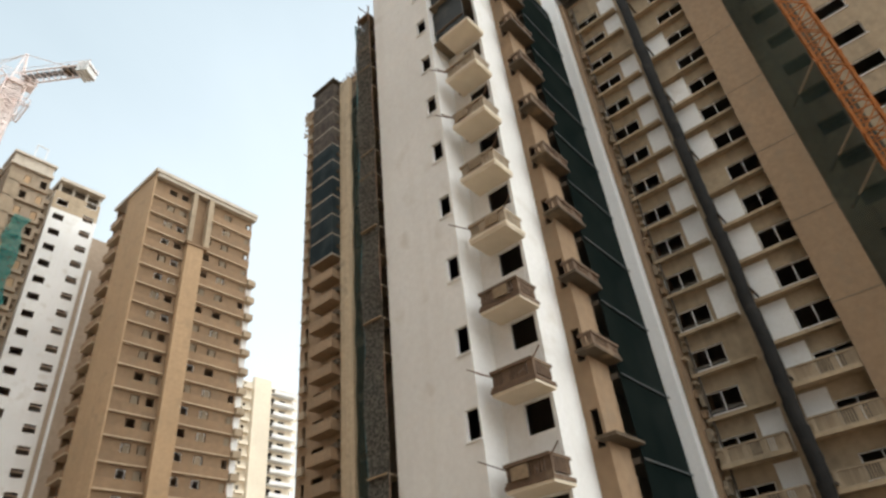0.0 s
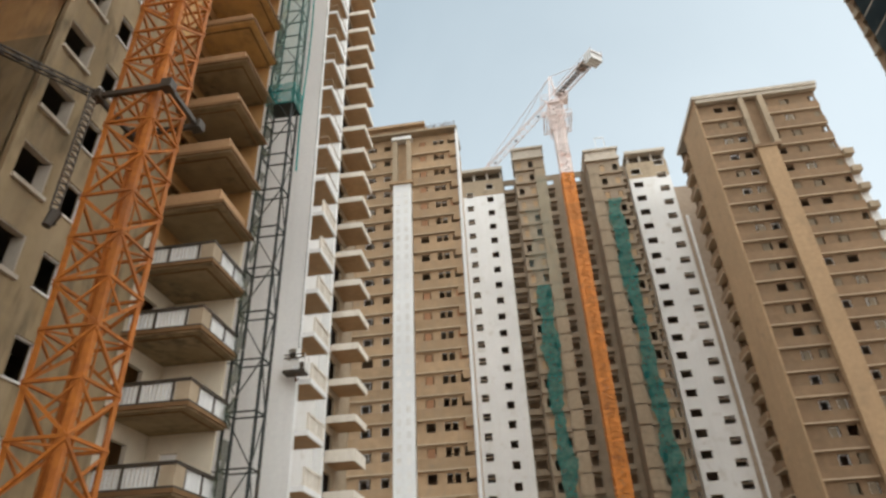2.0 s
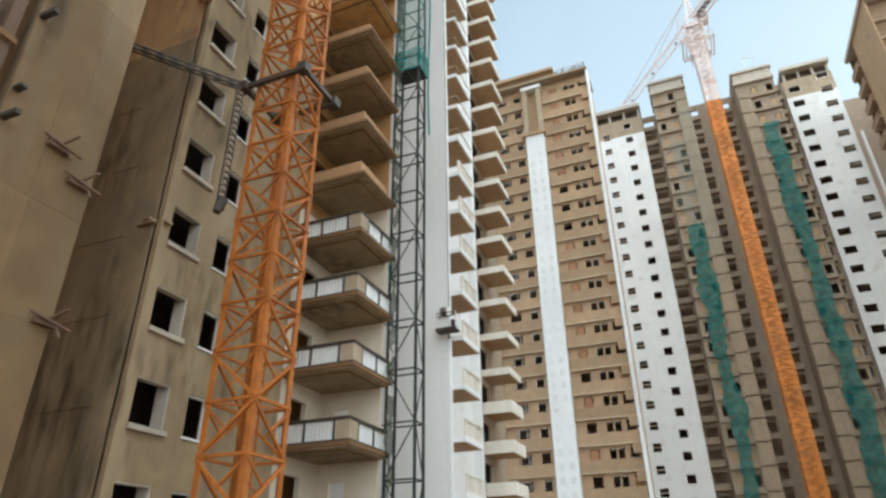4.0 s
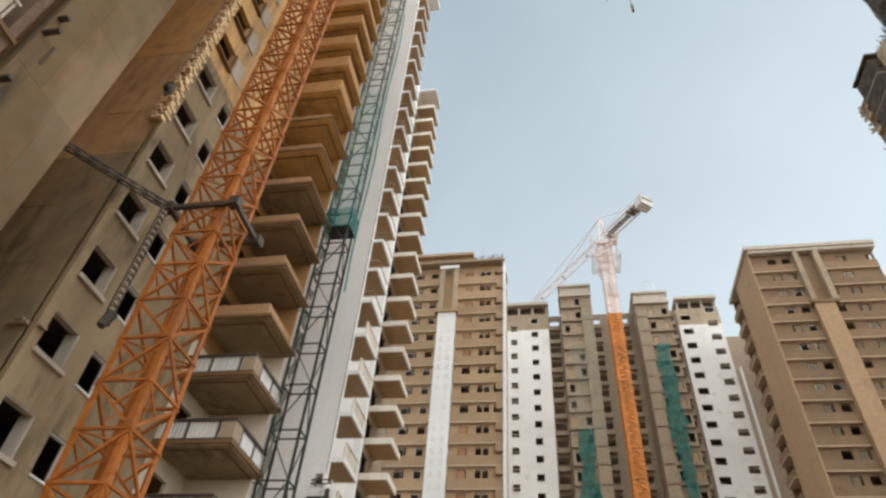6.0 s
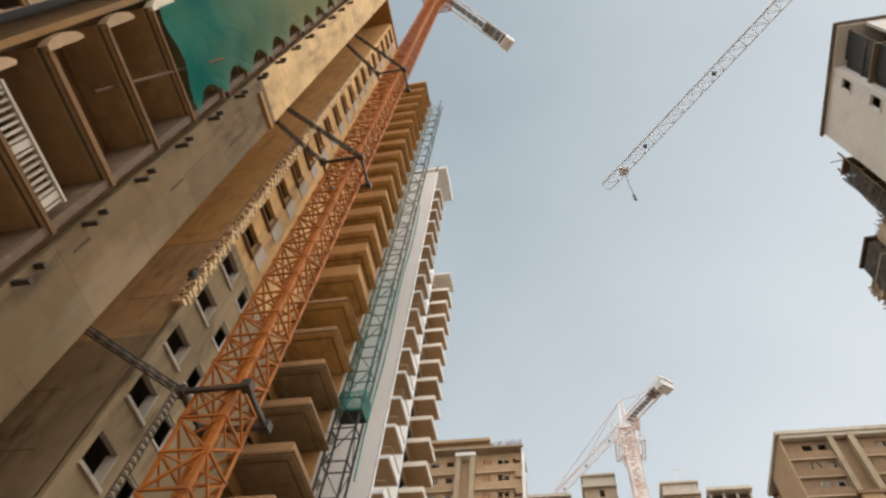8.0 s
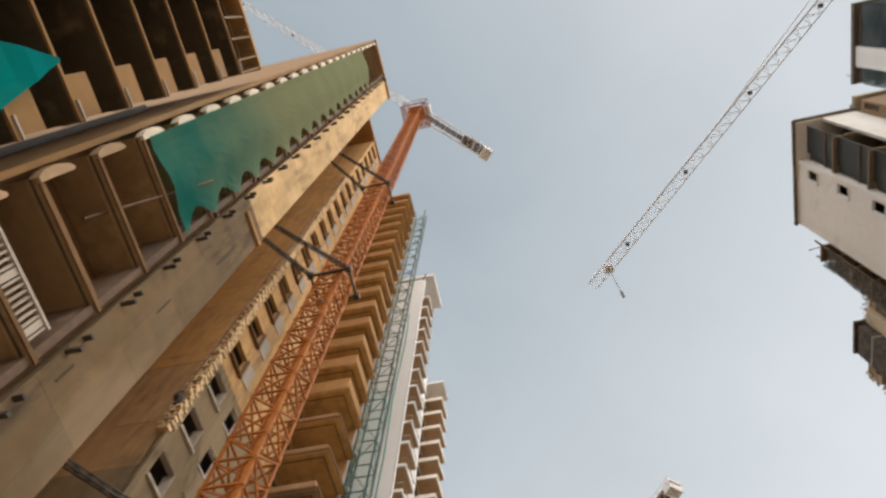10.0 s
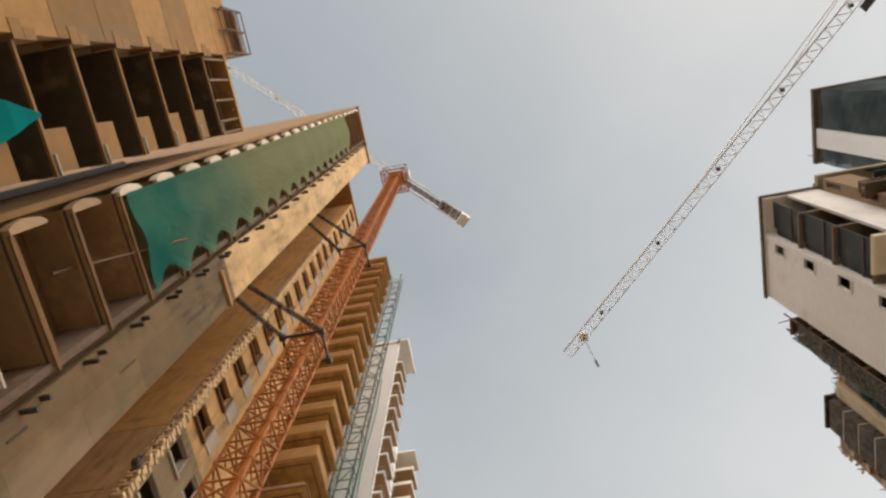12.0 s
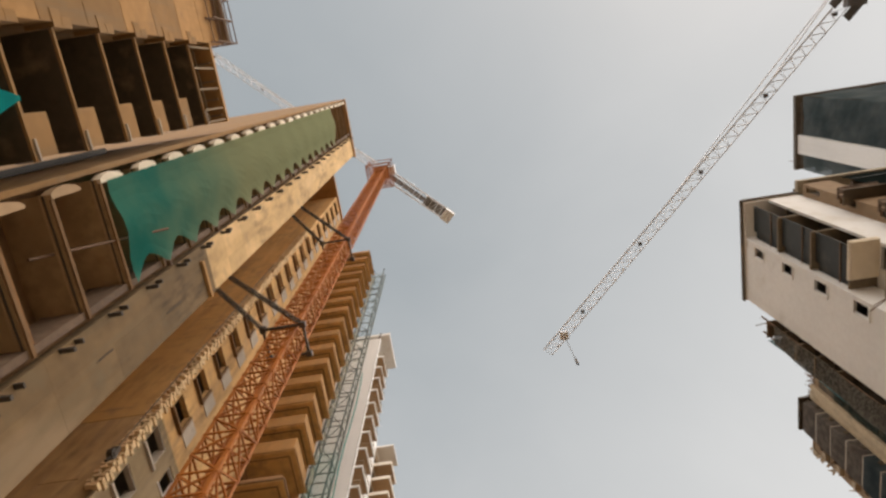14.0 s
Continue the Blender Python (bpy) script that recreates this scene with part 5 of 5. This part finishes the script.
        rows = [[(-12.4 + 0.08 * math.sin(4 * zz + 3 * y), y + 0.12 * math.sin(5 * zz), zz) for y in np.linspace(y0 + 0.2 * rng.random(), 24.6 + 0.15 * rng.random(), 4)] for zz in np.linspace(z, z + d, 6)]
        part("torn_net", Shape().sheet(rows), NET_RAG if z < 33 else NET_PALE, b, "torn strip of dark net" if z < 33 else "torn strip of pale net")
    part("wall", pierced(Face("+x", -15.9), 21.3, 24.8, 0, 17.5, [(22.0, 23.2, z + 0.2, z + 2.3) for z in levels(0.05, 15, 3.07)]), CREAM, b, "cream-painted lower wall")
    part("wall", pierced(Face("+x", -15.9), 21.3, 24.8, 17.5, top - 1, [(22.0, 23.2, z + 0.2, z + 2.3) for z in levels(18.47, 84, 3.07)]), OCHRE, b)
    part("wall", Shape().box(-30, -15.9, 24.8, 25, 0, top - 1), OCHRE, b)
    # stacked bay with slab edges
    bay = Face("+x", -14.4)
    part("wall", pierced(bay, 1.5, 6.25, 0, top, [(2.4, 4.4, z + 0.2, z + 2.3) for z in zs]), BAY_BROWN, b)
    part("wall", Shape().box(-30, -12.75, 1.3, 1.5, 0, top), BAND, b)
    part("wall", Shape().box(-14.4, -13.1, 6.05, 6.25, 0, top), BAY_BROWN, b)
    bal2 = Shape().box(-14.4, -12.7, 1.75, 5.95, -0.14, 0).mesh("balcony", UNDERSIDE)
    beam2 = Shape().box(-12.698, -12.62, 1.75, 6.0, -0.12, 0.03).mesh("edge_beam", BAY_BROWN)
    ribs2 = [Shape().box(x, x + 0.05, 1.75, 5.95, -0.18, -0.142).mesh("drip_rib", mat) for x, mat in ((-12.86, DARK_STEEL), (-12.98, SAND))]
    wht = Shape()
    outline = ((1.9, -0.12), (1.9, 1.5), (1.8, 1.56), (1.66, 1.3), (1.56, 0.7), (1.62, 0.15), (1.74, -0.14))
    wht.v = [(x, y, z) for x in (-12.9, -12.56) for y, z in outline]
    wht.f = [tuple(range(7)), tuple(range(13, 6, -1))] + [(k, k + 7, (k + 1) % 7 + 7, (k + 1) % 7) for k in range(7)]
    raw_end, wht = wht.mesh("end_block", SAND), wht.mesh("end_block", CREAM)
    par2 = Shape().box(-12.95, -12.85, 2.0, 5.7, 0, 0.4).mesh("brick_parapet", BAY)
    jamb = Shape().box(-14.2, -12.72, 5.7, 5.95, 0, 2.86).mesh("end_pier", BROWN)
    stub = Shape().box(-0.05, 0.5, -0.07, 0.07, -0.06, 0.06).mesh("bracket", DARK_STEEL)
    nib = Shape().box(-0.05, 0.3, -0.08, 0.08, -0.08, 0.0).mesh("bracket", DARK_STEEL)
    for z in zs:
        o = piece("balcony", bal2, b, (0, 0, z))
        piece("edge_beam", beam2, o)
        for me in ribs2:
            piece("drip_rib", me, o)
        piece("end_block", wht if z > 24 else raw_end, o, label="pale scalloped end block")
        if z < 17:
            add_rail(o, Face("+x", 0), 2.1, 5.5, -12.7, 0.95, PALE, 0.2, ends=False, label="white handrail")
        elif z < 26:
            piece("brick_parapet", par2, o, label="raw brick parapet")
        piece("end_pier", jamb, b, (0, 0, z))
        piece("bracket", stub, b, (-12.7, 6.32, z + 1.1), "dark steel bracket stub")
        piece("bracket", nib, b, (-12.7, 6.36, z + 1.95), "dark steel bracket stub")
    part("slab_core", Shape().box(-18, -17.8, 1.5, 8.5, 0, top), DIM, b)
    slabs(b, -17.8, -14.62, 1.5, 6.2, zs, DIM)
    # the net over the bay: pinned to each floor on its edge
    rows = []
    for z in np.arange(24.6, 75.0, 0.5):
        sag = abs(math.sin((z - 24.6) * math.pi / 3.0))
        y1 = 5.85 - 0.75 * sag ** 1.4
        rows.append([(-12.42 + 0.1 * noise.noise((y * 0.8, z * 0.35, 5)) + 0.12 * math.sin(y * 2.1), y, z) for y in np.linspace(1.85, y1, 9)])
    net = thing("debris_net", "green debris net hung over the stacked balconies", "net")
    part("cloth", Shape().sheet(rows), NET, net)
    for k in range(8):
        part("edge_tie", Shape().box(-12.5, -12.3, 5.75, 5.98, 27.2 + 6.0 * k, 27.32 + 6.0 * k), RUST, net)
    pole = thing("scaffold_pole", "thin scaffold pole sticking out of the balconies", "pole")
    part("tube", Shape().tube((-13.2, 3.5, 20.2), (-12.3, 4.5, 27.8), 0.05, 6), RUST, pole)
    # hook block hanging in the recess
    hk = thing("pulley_block", "small pulley block hanging on a rope", "pulley", at=(-15.3, 12.6, 24.0))
    part("block", Shape().box(-0.16, 0.16, -0.1, 0.1, 0, 0.5).tube((-0.12, 0, 0.1), (0.12, 0, 0.1), 0.22, 10), DARK_STEEL, hk)
    part("rope", Shape().tube((0, 0, 0.5), (0, 0, 26), 0.025, 5), DARK_STEEL, hk)
    part("hook", Shape().tube((0, 0, -0.4), (0, 0, 0), 0.06, 6).tube((0, 0, -0.4), (0.2, 0, -0.25), 0.05, 6), DARK_STEEL, hk)


near_block()


# ---- low block behind the camera's left ----
def low_block():
    b = thing("apartment_block", "unfinished block with open dark floors and a bare plaster end wall", "building", at=(0, -0.35, 0))
    face = Face("+x", -12.6)
    zs = levels(0.3, 39)
    # Open floors: slabs and back wall hold the interior shade in their colour.
    sl = Shape().box(-22, -12.72, -3.1, 1.0, -0.12, 0).mesh("floor_slab", DARK_CONCRETE)
    rim = Shape().box(-12.72, -12.62, -3.12, 1.05, -0.1, 0.03).mesh("slab_edge", BAND)
    wl_ = Shape().box(-12.95, -12.8, -0.45, 0.95, 0.05, 1.45).mesh("wall_panel", BAND)
    up = Shape().box(-12.85, -12.65, 0.8, 1.02, 0, 2.88).mesh("post", OCHRE)
    ledge = Shape().box(-13.4, -12.55, 0.35, 1.05, 0.05, 0.12).mesh("ledge", PALE)
    nub = Shape().box(-13.5, -12.47, -3.75, -3.13, -0.14, 0.4).box(-13.2, -12.46, -3.5, -3.13, 0.4, 0.95).mesh("slab_end", BAND)
    for z in zs:
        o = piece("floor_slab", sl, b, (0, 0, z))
        piece("slab_edge", rim, o)
        if 14 < z < 34:
            piece("wall_panel", wl_, b, (0, 0, z), "pale plaster panel")
        piece("ledge", ledge, b, (0, 0, z))
        piece("slab_end", nub, b, (0, 0, z))
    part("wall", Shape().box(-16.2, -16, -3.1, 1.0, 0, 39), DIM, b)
    part("wall", Shape().box(-22, -16.2, 0.85, 1.0, 0, 39), OCHRE, b)
    seg = Shape().box(-22, -12.5, -14, -3.3, 0.02, 2.98).mesh("end_wall", BAND)
    seg2 = Shape().box(-22, -12.5, -14, -3.3, 0.02, 2.98).mesh("end_wall", OCHRE)
    part("core_wall", Shape().box(-21.9, -12.56, -13.9, -3.36, 0, 41.4), BAY_BROWN, b)
    for k in range(14):
        piece("end_wall", seg2 if k % 3 == 1 or k > 11 else seg, b, (0, 0, 3.0 * k - 0.5), "blank sand-coloured end wall panel")
    part("roof", Shape().box(-22, -12.5, -3.3, 1.1, 39.2, 39.5), OCHRE, b)
    for y in (-3.0, -1.9, -0.8, 0.3, 0.95):
        part("prop", Shape().strut((-12.62, y, 36.3), (-12.62, y, 39.2), 0.1), WOOD, b)
    for x in (-13.4, -14.4):
        part("formwork_bearer", Shape().strut((x, -3, 38.9), (x, 1, 38.9), 0.09), WOOD, b)
    for y in (-2.2, -1.2, -0.2, 0.7):
        part("formwork_joist", Shape().strut((-12.65, y, 39.0), (-15.8, y, 39.0), 0.1), WOOD, b)
    part("edge_pipe", Shape().tube((-12.5, 1.16, 0), (-12.5, 1.16, 25), 0.11, 8), PIPE, b, "dark vertical pipe")
    t = thing("tarpaulin", "teal tarpaulin corner on the open floor edge", "tarpaulin")
    rows = [[(-12.45 + 0.06 * math.sin(z * 3 + y), y, z) for y in np.linspace(-2.3 + 0.28 * (z - 17.6), -0.1 - 0.3 * (z - 17.6), 5)] for z in np.linspace(16.0, 21.2, 8)]
    part("cloth", Shape().sheet(rows), TEAL, t)
    sc = thing("scaffold", "rusty scaffold cage on the roof corner", "scaffold", at=(-12.5, -4.6, 39.4))
    cage = Shape()
    for x in (-1.6, 0.1, 0.5):
        for y in (-1.6, -0.4, 0.9):
            cage.strut((x, y, 0), (x, y, 3.6), 0.07)
    for z in (0.6, 1.6, 2.6, 3.5):
        for y in (-1.6, -0.4, 0.9):
            cage.strut((-1.6, y, z), (0.5, y, z), 0.06)
        for x in (-1.6, 0.1, 0.5):
            cage.strut((x, -1.6, z), (x, 0.9, z), 0.06)
    part("frame", cage, RUST, sc)
    part("board", Shape().box(-1.6, 0.5, -1.6, 0.9, 2.0, 2.1), WOOD, sc)


low_block()


# ---- cranes ----
def tower_crane(label, at, side, sections, height, yaw_to, jib, counter, colour, head_colour, ties=(), orange_to=None, top=None, heft=1.0, bays=2, root_deck=0.0):
    """A tower crane: stacked mast sections, slewing unit, cab, head, jib with trolley, counter-jib with weights."""
    c = thing("tower_crane", label, "crane", at=at)
    sec_h = 3.2
    members = mast_members(side, sec_h, side * 0.11 * heft, side * 0.05 * heft, bays)
    single = [(name, s.mesh(name, colour)) for name, s in members]
    whole = Shape()
    for _, s in members:
        i = len(whole.v)
        whole.v += s.v
        whole.f += [tuple(i + k for k in q) for q in s.f]
    lower, upper = whole.mesh("mast_section", colour), whole.mesh("mast_section", head_colour)
    n = int(height / sec_h)
    for k in range(n):
        z = k * sec_h
        if k < sections:
            for name, me in single:
                piece(name, me, c, (0, 0, z))
        else:
            tagged(piece("mast_section", lower if orange_to is None or z < orange_to else upper, c, (0, 0, z)), kind="stuff")
    ladder = Shape().strut((0.2, 0.3, 0), (0.2, 0.3, height), 0.05).strut((-0.2, 0.3, 0), (-0.2, 0.3, height), 0.05)
    for z in np.arange(0.4, height, 0.8):
        ladder.strut((-0.2, 0.3, z), (0.2, 0.3, z), 0.03)
    part("ladder", ladder, colour, c)
    h = n * sec_h
    d = Vector((yaw_to[0], yaw_to[1], 0)).normalized()
    e = Vector((-d.y, d.x, 0))
    r = side / 2
    w2 = r * 2.4
    top_colour = top or head_colour
    part("slewing_ring", Shape().tube((0, 0, h), (0, 0, h + 0.7), r * 1.2, 16), top_colour, c)
    part("platform", Shape().box(-r * 1.3, r * 1.3, -r * 1.3, r * 1.3, h - 0.25, h - 0.12).strut((-w2, -w2, h - 0.18), (w2, w2, h - 0.18), 0.12).strut((-w2, w2, h - 0.18), (w2, -w2, h - 0.18), 0.12), top_colour, c)
    cage = Shape()
    g = r * 1.35
    for a, b2 in ((-1, -1), (1, -1), (1, 1), (-1, 1)):
        cage.strut((a * g, b2 * g, h - 6.4), (a * g, b2 * g, h - 0.2), side * 0.075)
        for k in range(4):
            z = h - 6.4 + 2.05 * k
            p, q = (a * g, b2 * g), (-b2 * g, a * g)
            cage.strut((*p, z), (*q, z), side * 0.06)
            if k < 3:
                cage.strut((*p, z), (*q, z + 2.05), side * 0.045)
        for w3 in (w2 * 0.8, w2):
            cage.strut((a * w3, b2 * w3, h - 4.35), (-b2 * w3, a * w3, h - 4.35), 0.16, 0.08)
        cage.strut((a * g, b2 * g, h - 4.35), (a * w2, b2 * w2, h - 4.35), 0.12)
        cage.strut((a * w2, b2 * w2, h - 4.35), (a * w2, b2 * w2, h - 3.3), 0.07)
        cage.strut((a * w2, b2 * w2, h - 3.3), (-b2 * w2, a * w2, h - 3.3), 0.07)
    part("climbing_cage", cage, top_colour, c)
    railing = Shape()
    for a, b2 in (((-1, -1), (1, -1)), ((1, -1), (1, 1)), ((1, 1), (-1, 1)), ((-1, 1), (-1, -1))):
        p, q = Vector((*a, 0)) * w2, Vector((*b2, 0)) * w2
        for z in (0.4, 0.95):
            railing.strut(p + Vector((0, 0, h - 0.1 + z)), q + Vector((0, 0, h - 0.1 + z)), 0.06)
        for k in range(5):
            m = p.lerp(q, k / 5)
            railing.strut(m + Vector((0, 0, h - 0.1)), m + Vector((0, 0, h + 0.9)), 0.05)
    part("railing", railing, top_colour, c)
    head_h = side * 3.4
    head = Shape()
    tip = Vector((0, 0, h + 0.7 + head_h))
    for a, b2 in ((-1, -1), (1, -1), (1, 1), (-1, 1)):
        base = Vector((a * r * 0.8, b2 * r * 0.8, h + 0.7))
        head.strut(base, tip + Vector((a * 0.12, b2 * 0.12, 0)), side * 0.075)
        for k in (0.25, 0.5, 0.72):
            nxt = Vector((-b2 * r * 0.8, a * r * 0.8, h + 0.7))
            head.strut(base.lerp(tip, k), nxt.lerp(tip, k), side * 0.04)
    part("tower_head", head, top_colour, c)
    cab = part("cab", Shape().box(r * 1.0, r * 1.0 + 1.5, -0.75, 0.75, h + 0.8, h + 2.8), head_colour, c)
    part("cab_glass", Shape().box(r + 0.15, r + 1.35, -0.78, -0.74, h + 1.5, h + 2.6), DARK_STEEL, cab)
    root = Vector((0, 0, h + 1.6))
    w = jib[1]
    part("jib", boom_shape(root + d * r, root + d * jib[0], w, w * 1.05, w * 0.075, w * 0.04, w * 1.15), head_colour, c)
    if root_deck:
        for sgn in (-1, 1):
            p, q = root + d * r - Vector((0, 0, 0.5)) + e * sgn * 0.85, root + d * root_deck - Vector((0, 0, 0.5)) + e * sgn * 0.85
            part("walkway", Shape().strut(p, q, 0.75, 0.08), GRATING, c, "dark grated walkway beside the jib root")
        box = root + d * (root_deck - 1.6) - Vector((0, 0, 0.7))
        part("winch", Shape().box(box.x - 0.8, box.x + 0.8, box.y - 0.8, box.y + 0.8, box.z - 0.5, box.z + 0.2), GRATING, c)
    tro = part("trolley", Shape().box(-0.42, 0.42, -0.42, 0.42, 0, 0.12).box(-0.3, -0.15, -0.42, 0.42, 0.12, 0.36).box(0.15, 0.3, -0.42, 0.42, 0.12, 0.36), JIB_STEEL, c)
    tro.location = root + d * (jib[0] - 2.4) - Vector((0, 0, 0.5))
    part("hook_rope", Shape().tube((0, 0, -5.2), (0, 0, 0), 0.035, 5).tube((0, 0, -6.2), (0, 0, -5.2), 0.12, 8), DARK_STEEL, tro)
    k = jib[0] * 0.12
    while k < jib[0] - 4:
        p = root + d * k
        part("rope_sheave", Shape().box(p.x - 0.16, p.x + 0.16, p.y - 0.16, p.y + 0.16, p.z - 0.2, p.z + 0.08), DARK_STEEL, c)
        k += jib[0] * 0.19
    part("tie_bar", Shape().strut(tip, root + d * jib[0] * 0.62 + Vector((0, 0, w)), 0.09).strut(tip, root + d * jib[0] * 0.3 + Vector((0, 0, w)), 0.09), head_colour, c)
    cj = Shape()
    cw = side * 0.55
    a0, a1 = root - d * r, root - d * counter
    for sgn in (-1, 1):
        o = e * sgn * cw
        cj.strut(a0 + o, a1 + o, 0.2)
        cj.strut(a0 + o + Vector((0, 0, 0.95)), a1 + o + Vector((0, 0, 0.95)), 0.06)
        for k in range(9):
            m = a0.lerp(a1, k / 8)
            cj.strut(m + o, m + o + Vector((0, 0, 0.95)), 0.05)
    for k in range(13):
        m = a0.lerp(a1, k / 12)
        cj.strut(m - e * cw, m + e * cw, 0.09)
        if k < 12:
            cj.strut(m - e * cw, a0.lerp(a1, (k + 1) / 12) + e * cw, 0.06)
    beam = part("counter_jib", cj, head_colour, c)
    for k in range(12):
        m, m2 = a0.lerp(a1, (k + 0.06) / 12), a0.lerp(a1, (k + 0.94) / 12)
        part("grating", Shape().strut(m + Vector((0, 0, 0.12)), m2 + Vector((0, 0, 0.12)), cw * (1.7 if k > 6 else 0.9), 0.05), GRATING, beam)
    winch = root - d * counter * 0.68
    part("winch", Shape().box(winch.x - 0.55, winch.x + 0.55, winch.y - 0.55, winch.y + 0.55, winch.z, winch.z + 1.1), DARK_STEEL, c)
    for k in range(3):
        m = root - d * (counter - 0.45 - 0.62 * k)
        wt = Shape()
        wt.strut(m - e * cw * 1.1 - Vector((0, 0, 0.3)), m + e * cw * 1.1 - Vector((0, 0, 0.3)), 0.5, 2.0)
        part("counterweight", wt, PALE_STEEL, c)
    part("tie_bar", Shape().strut(tip, root - d * counter * 0.85, 0.09), head_colour, c)
    for z, anchors in ties:
        qx, qy = r + 0.47, r + 0.18
        col = Shape()
        ring = [(-qx, -qy), (qx, -qy), (qx, qy), (-qx, qy)]
        for p1, p2 in zip(ring, ring[1:] + ring[:1]):
            col.strut((*p1, z), (*p2, z), 0.15, 0.2)
        for p1 in ring:
            col.box(p1[0] - 0.2, p1[0] + 0.2, p1[1] - 0.2, p1[1] + 0.2, z - 0.2, z + 0.2)
        collar = part("tie_collar", col, DARK_STEEL, c, "dark steel tie collar")
        for p1, p2 in anchors:
            arm = Shape()
            p1, p2 = Vector((*p1, z)), Vector((*p2, z))
            sd = (p2 - p1).cross(Vector((0, 0, 1))).normalized() * 0.1
            for o in (sd + Vector((0, 0, 0.1)), sd - Vector((0, 0, 0.1)), -sd + Vector((0, 0, 0.1)), -sd - Vector((0, 0, 0.1))):
                arm.strut(p1 + o, p2 + o, 0.055)
            m = 14
            for k in range(m):
                arm.strut(p1.lerp(p2, k / m) + sd, p1.lerp(p2, (k + 1) / m) - sd, 0.05)
                arm.strut(p1.lerp(p2, k / m) + Vector((0, 0, 0.12)), p1.lerp(p2, (k + 1) / m) - Vector((0, 0, 0.12)), 0.05)
            part("tie_arm", arm, DARK_STEEL, collar)
    return c


near_ties = tuple((z, (((-1.37, -1.08), (-5.6, -7.05)), ((1.37, -1.08), (-4.6, -7.05)))[:1 if z < 20 else 2]) for z in (18.9, 41.6, 64.4))
tower_crane("orange lattice tower crane tied to the near block", (-12.95, 15.85, 0), 1.8, 13, 118.5, (-0.72, -0.69), (52, 1.3), 15.9, ORANGE, JIB_STEEL, near_ties, top=ORANGE)
tower_crane("orange mast and pale lattice jib of a tower crane", (38.4, -3.38, 0), 1.4, 0, 58, (-0.7105, 0.7037), (44.6, 1.05), 12, ORANGE, JIB_STEEL, root_deck=5.2)
tower_crane("orange tower crane with a pale head before the stair shafts", (10.6, 87.5, 0), 2.0, 0, 83.3, (-0.6, 0.8), (40, 1.4), 12.2, DEEP_ORANGE, PINK_STEEL, orange_to=67.0, heft=1.9, bays=5)


# ---- cable ladder between the window wall and the mast ----
lace = thing("cable_ladder", "narrow dark cable ladder hanging from the crane tie", "ladder", at=(-14.3, 14.55, 0))
for k in range(2):
    part("rail", Shape().tube((0, -0.17 + 0.34 * k, 13.6), (0, -0.17 + 0.34 * k, 18.8), 0.035, 6), DARK_STEEL, lace)
rung = Shape().box(-0.04, 0.04, -0.13, 0.13, 0, 0.05).mesh("rung", PALE)
cross = Shape().strut((0, -0.15, 0), (0, 0.15, 0.14), 0.05).mesh("link", DARK_STEEL)
for k in range(18):
    piece("rung", rung, lace, (0, 0, 13.7 + 0.28 * k))
    piece("link", cross, lace, (0, 0, 13.82 + 0.28 * k))
part("weight", Shape().tube((0, -0.1, 13.0), (0.05, 0.05, 13.6), 0.14, 8, 0.2).tube((0.02, 0.1, 13.2), (-0.1, 0.25, 13.7), 0.09, 7), DARK_STEEL, lace, "dark bundle on the lower end")
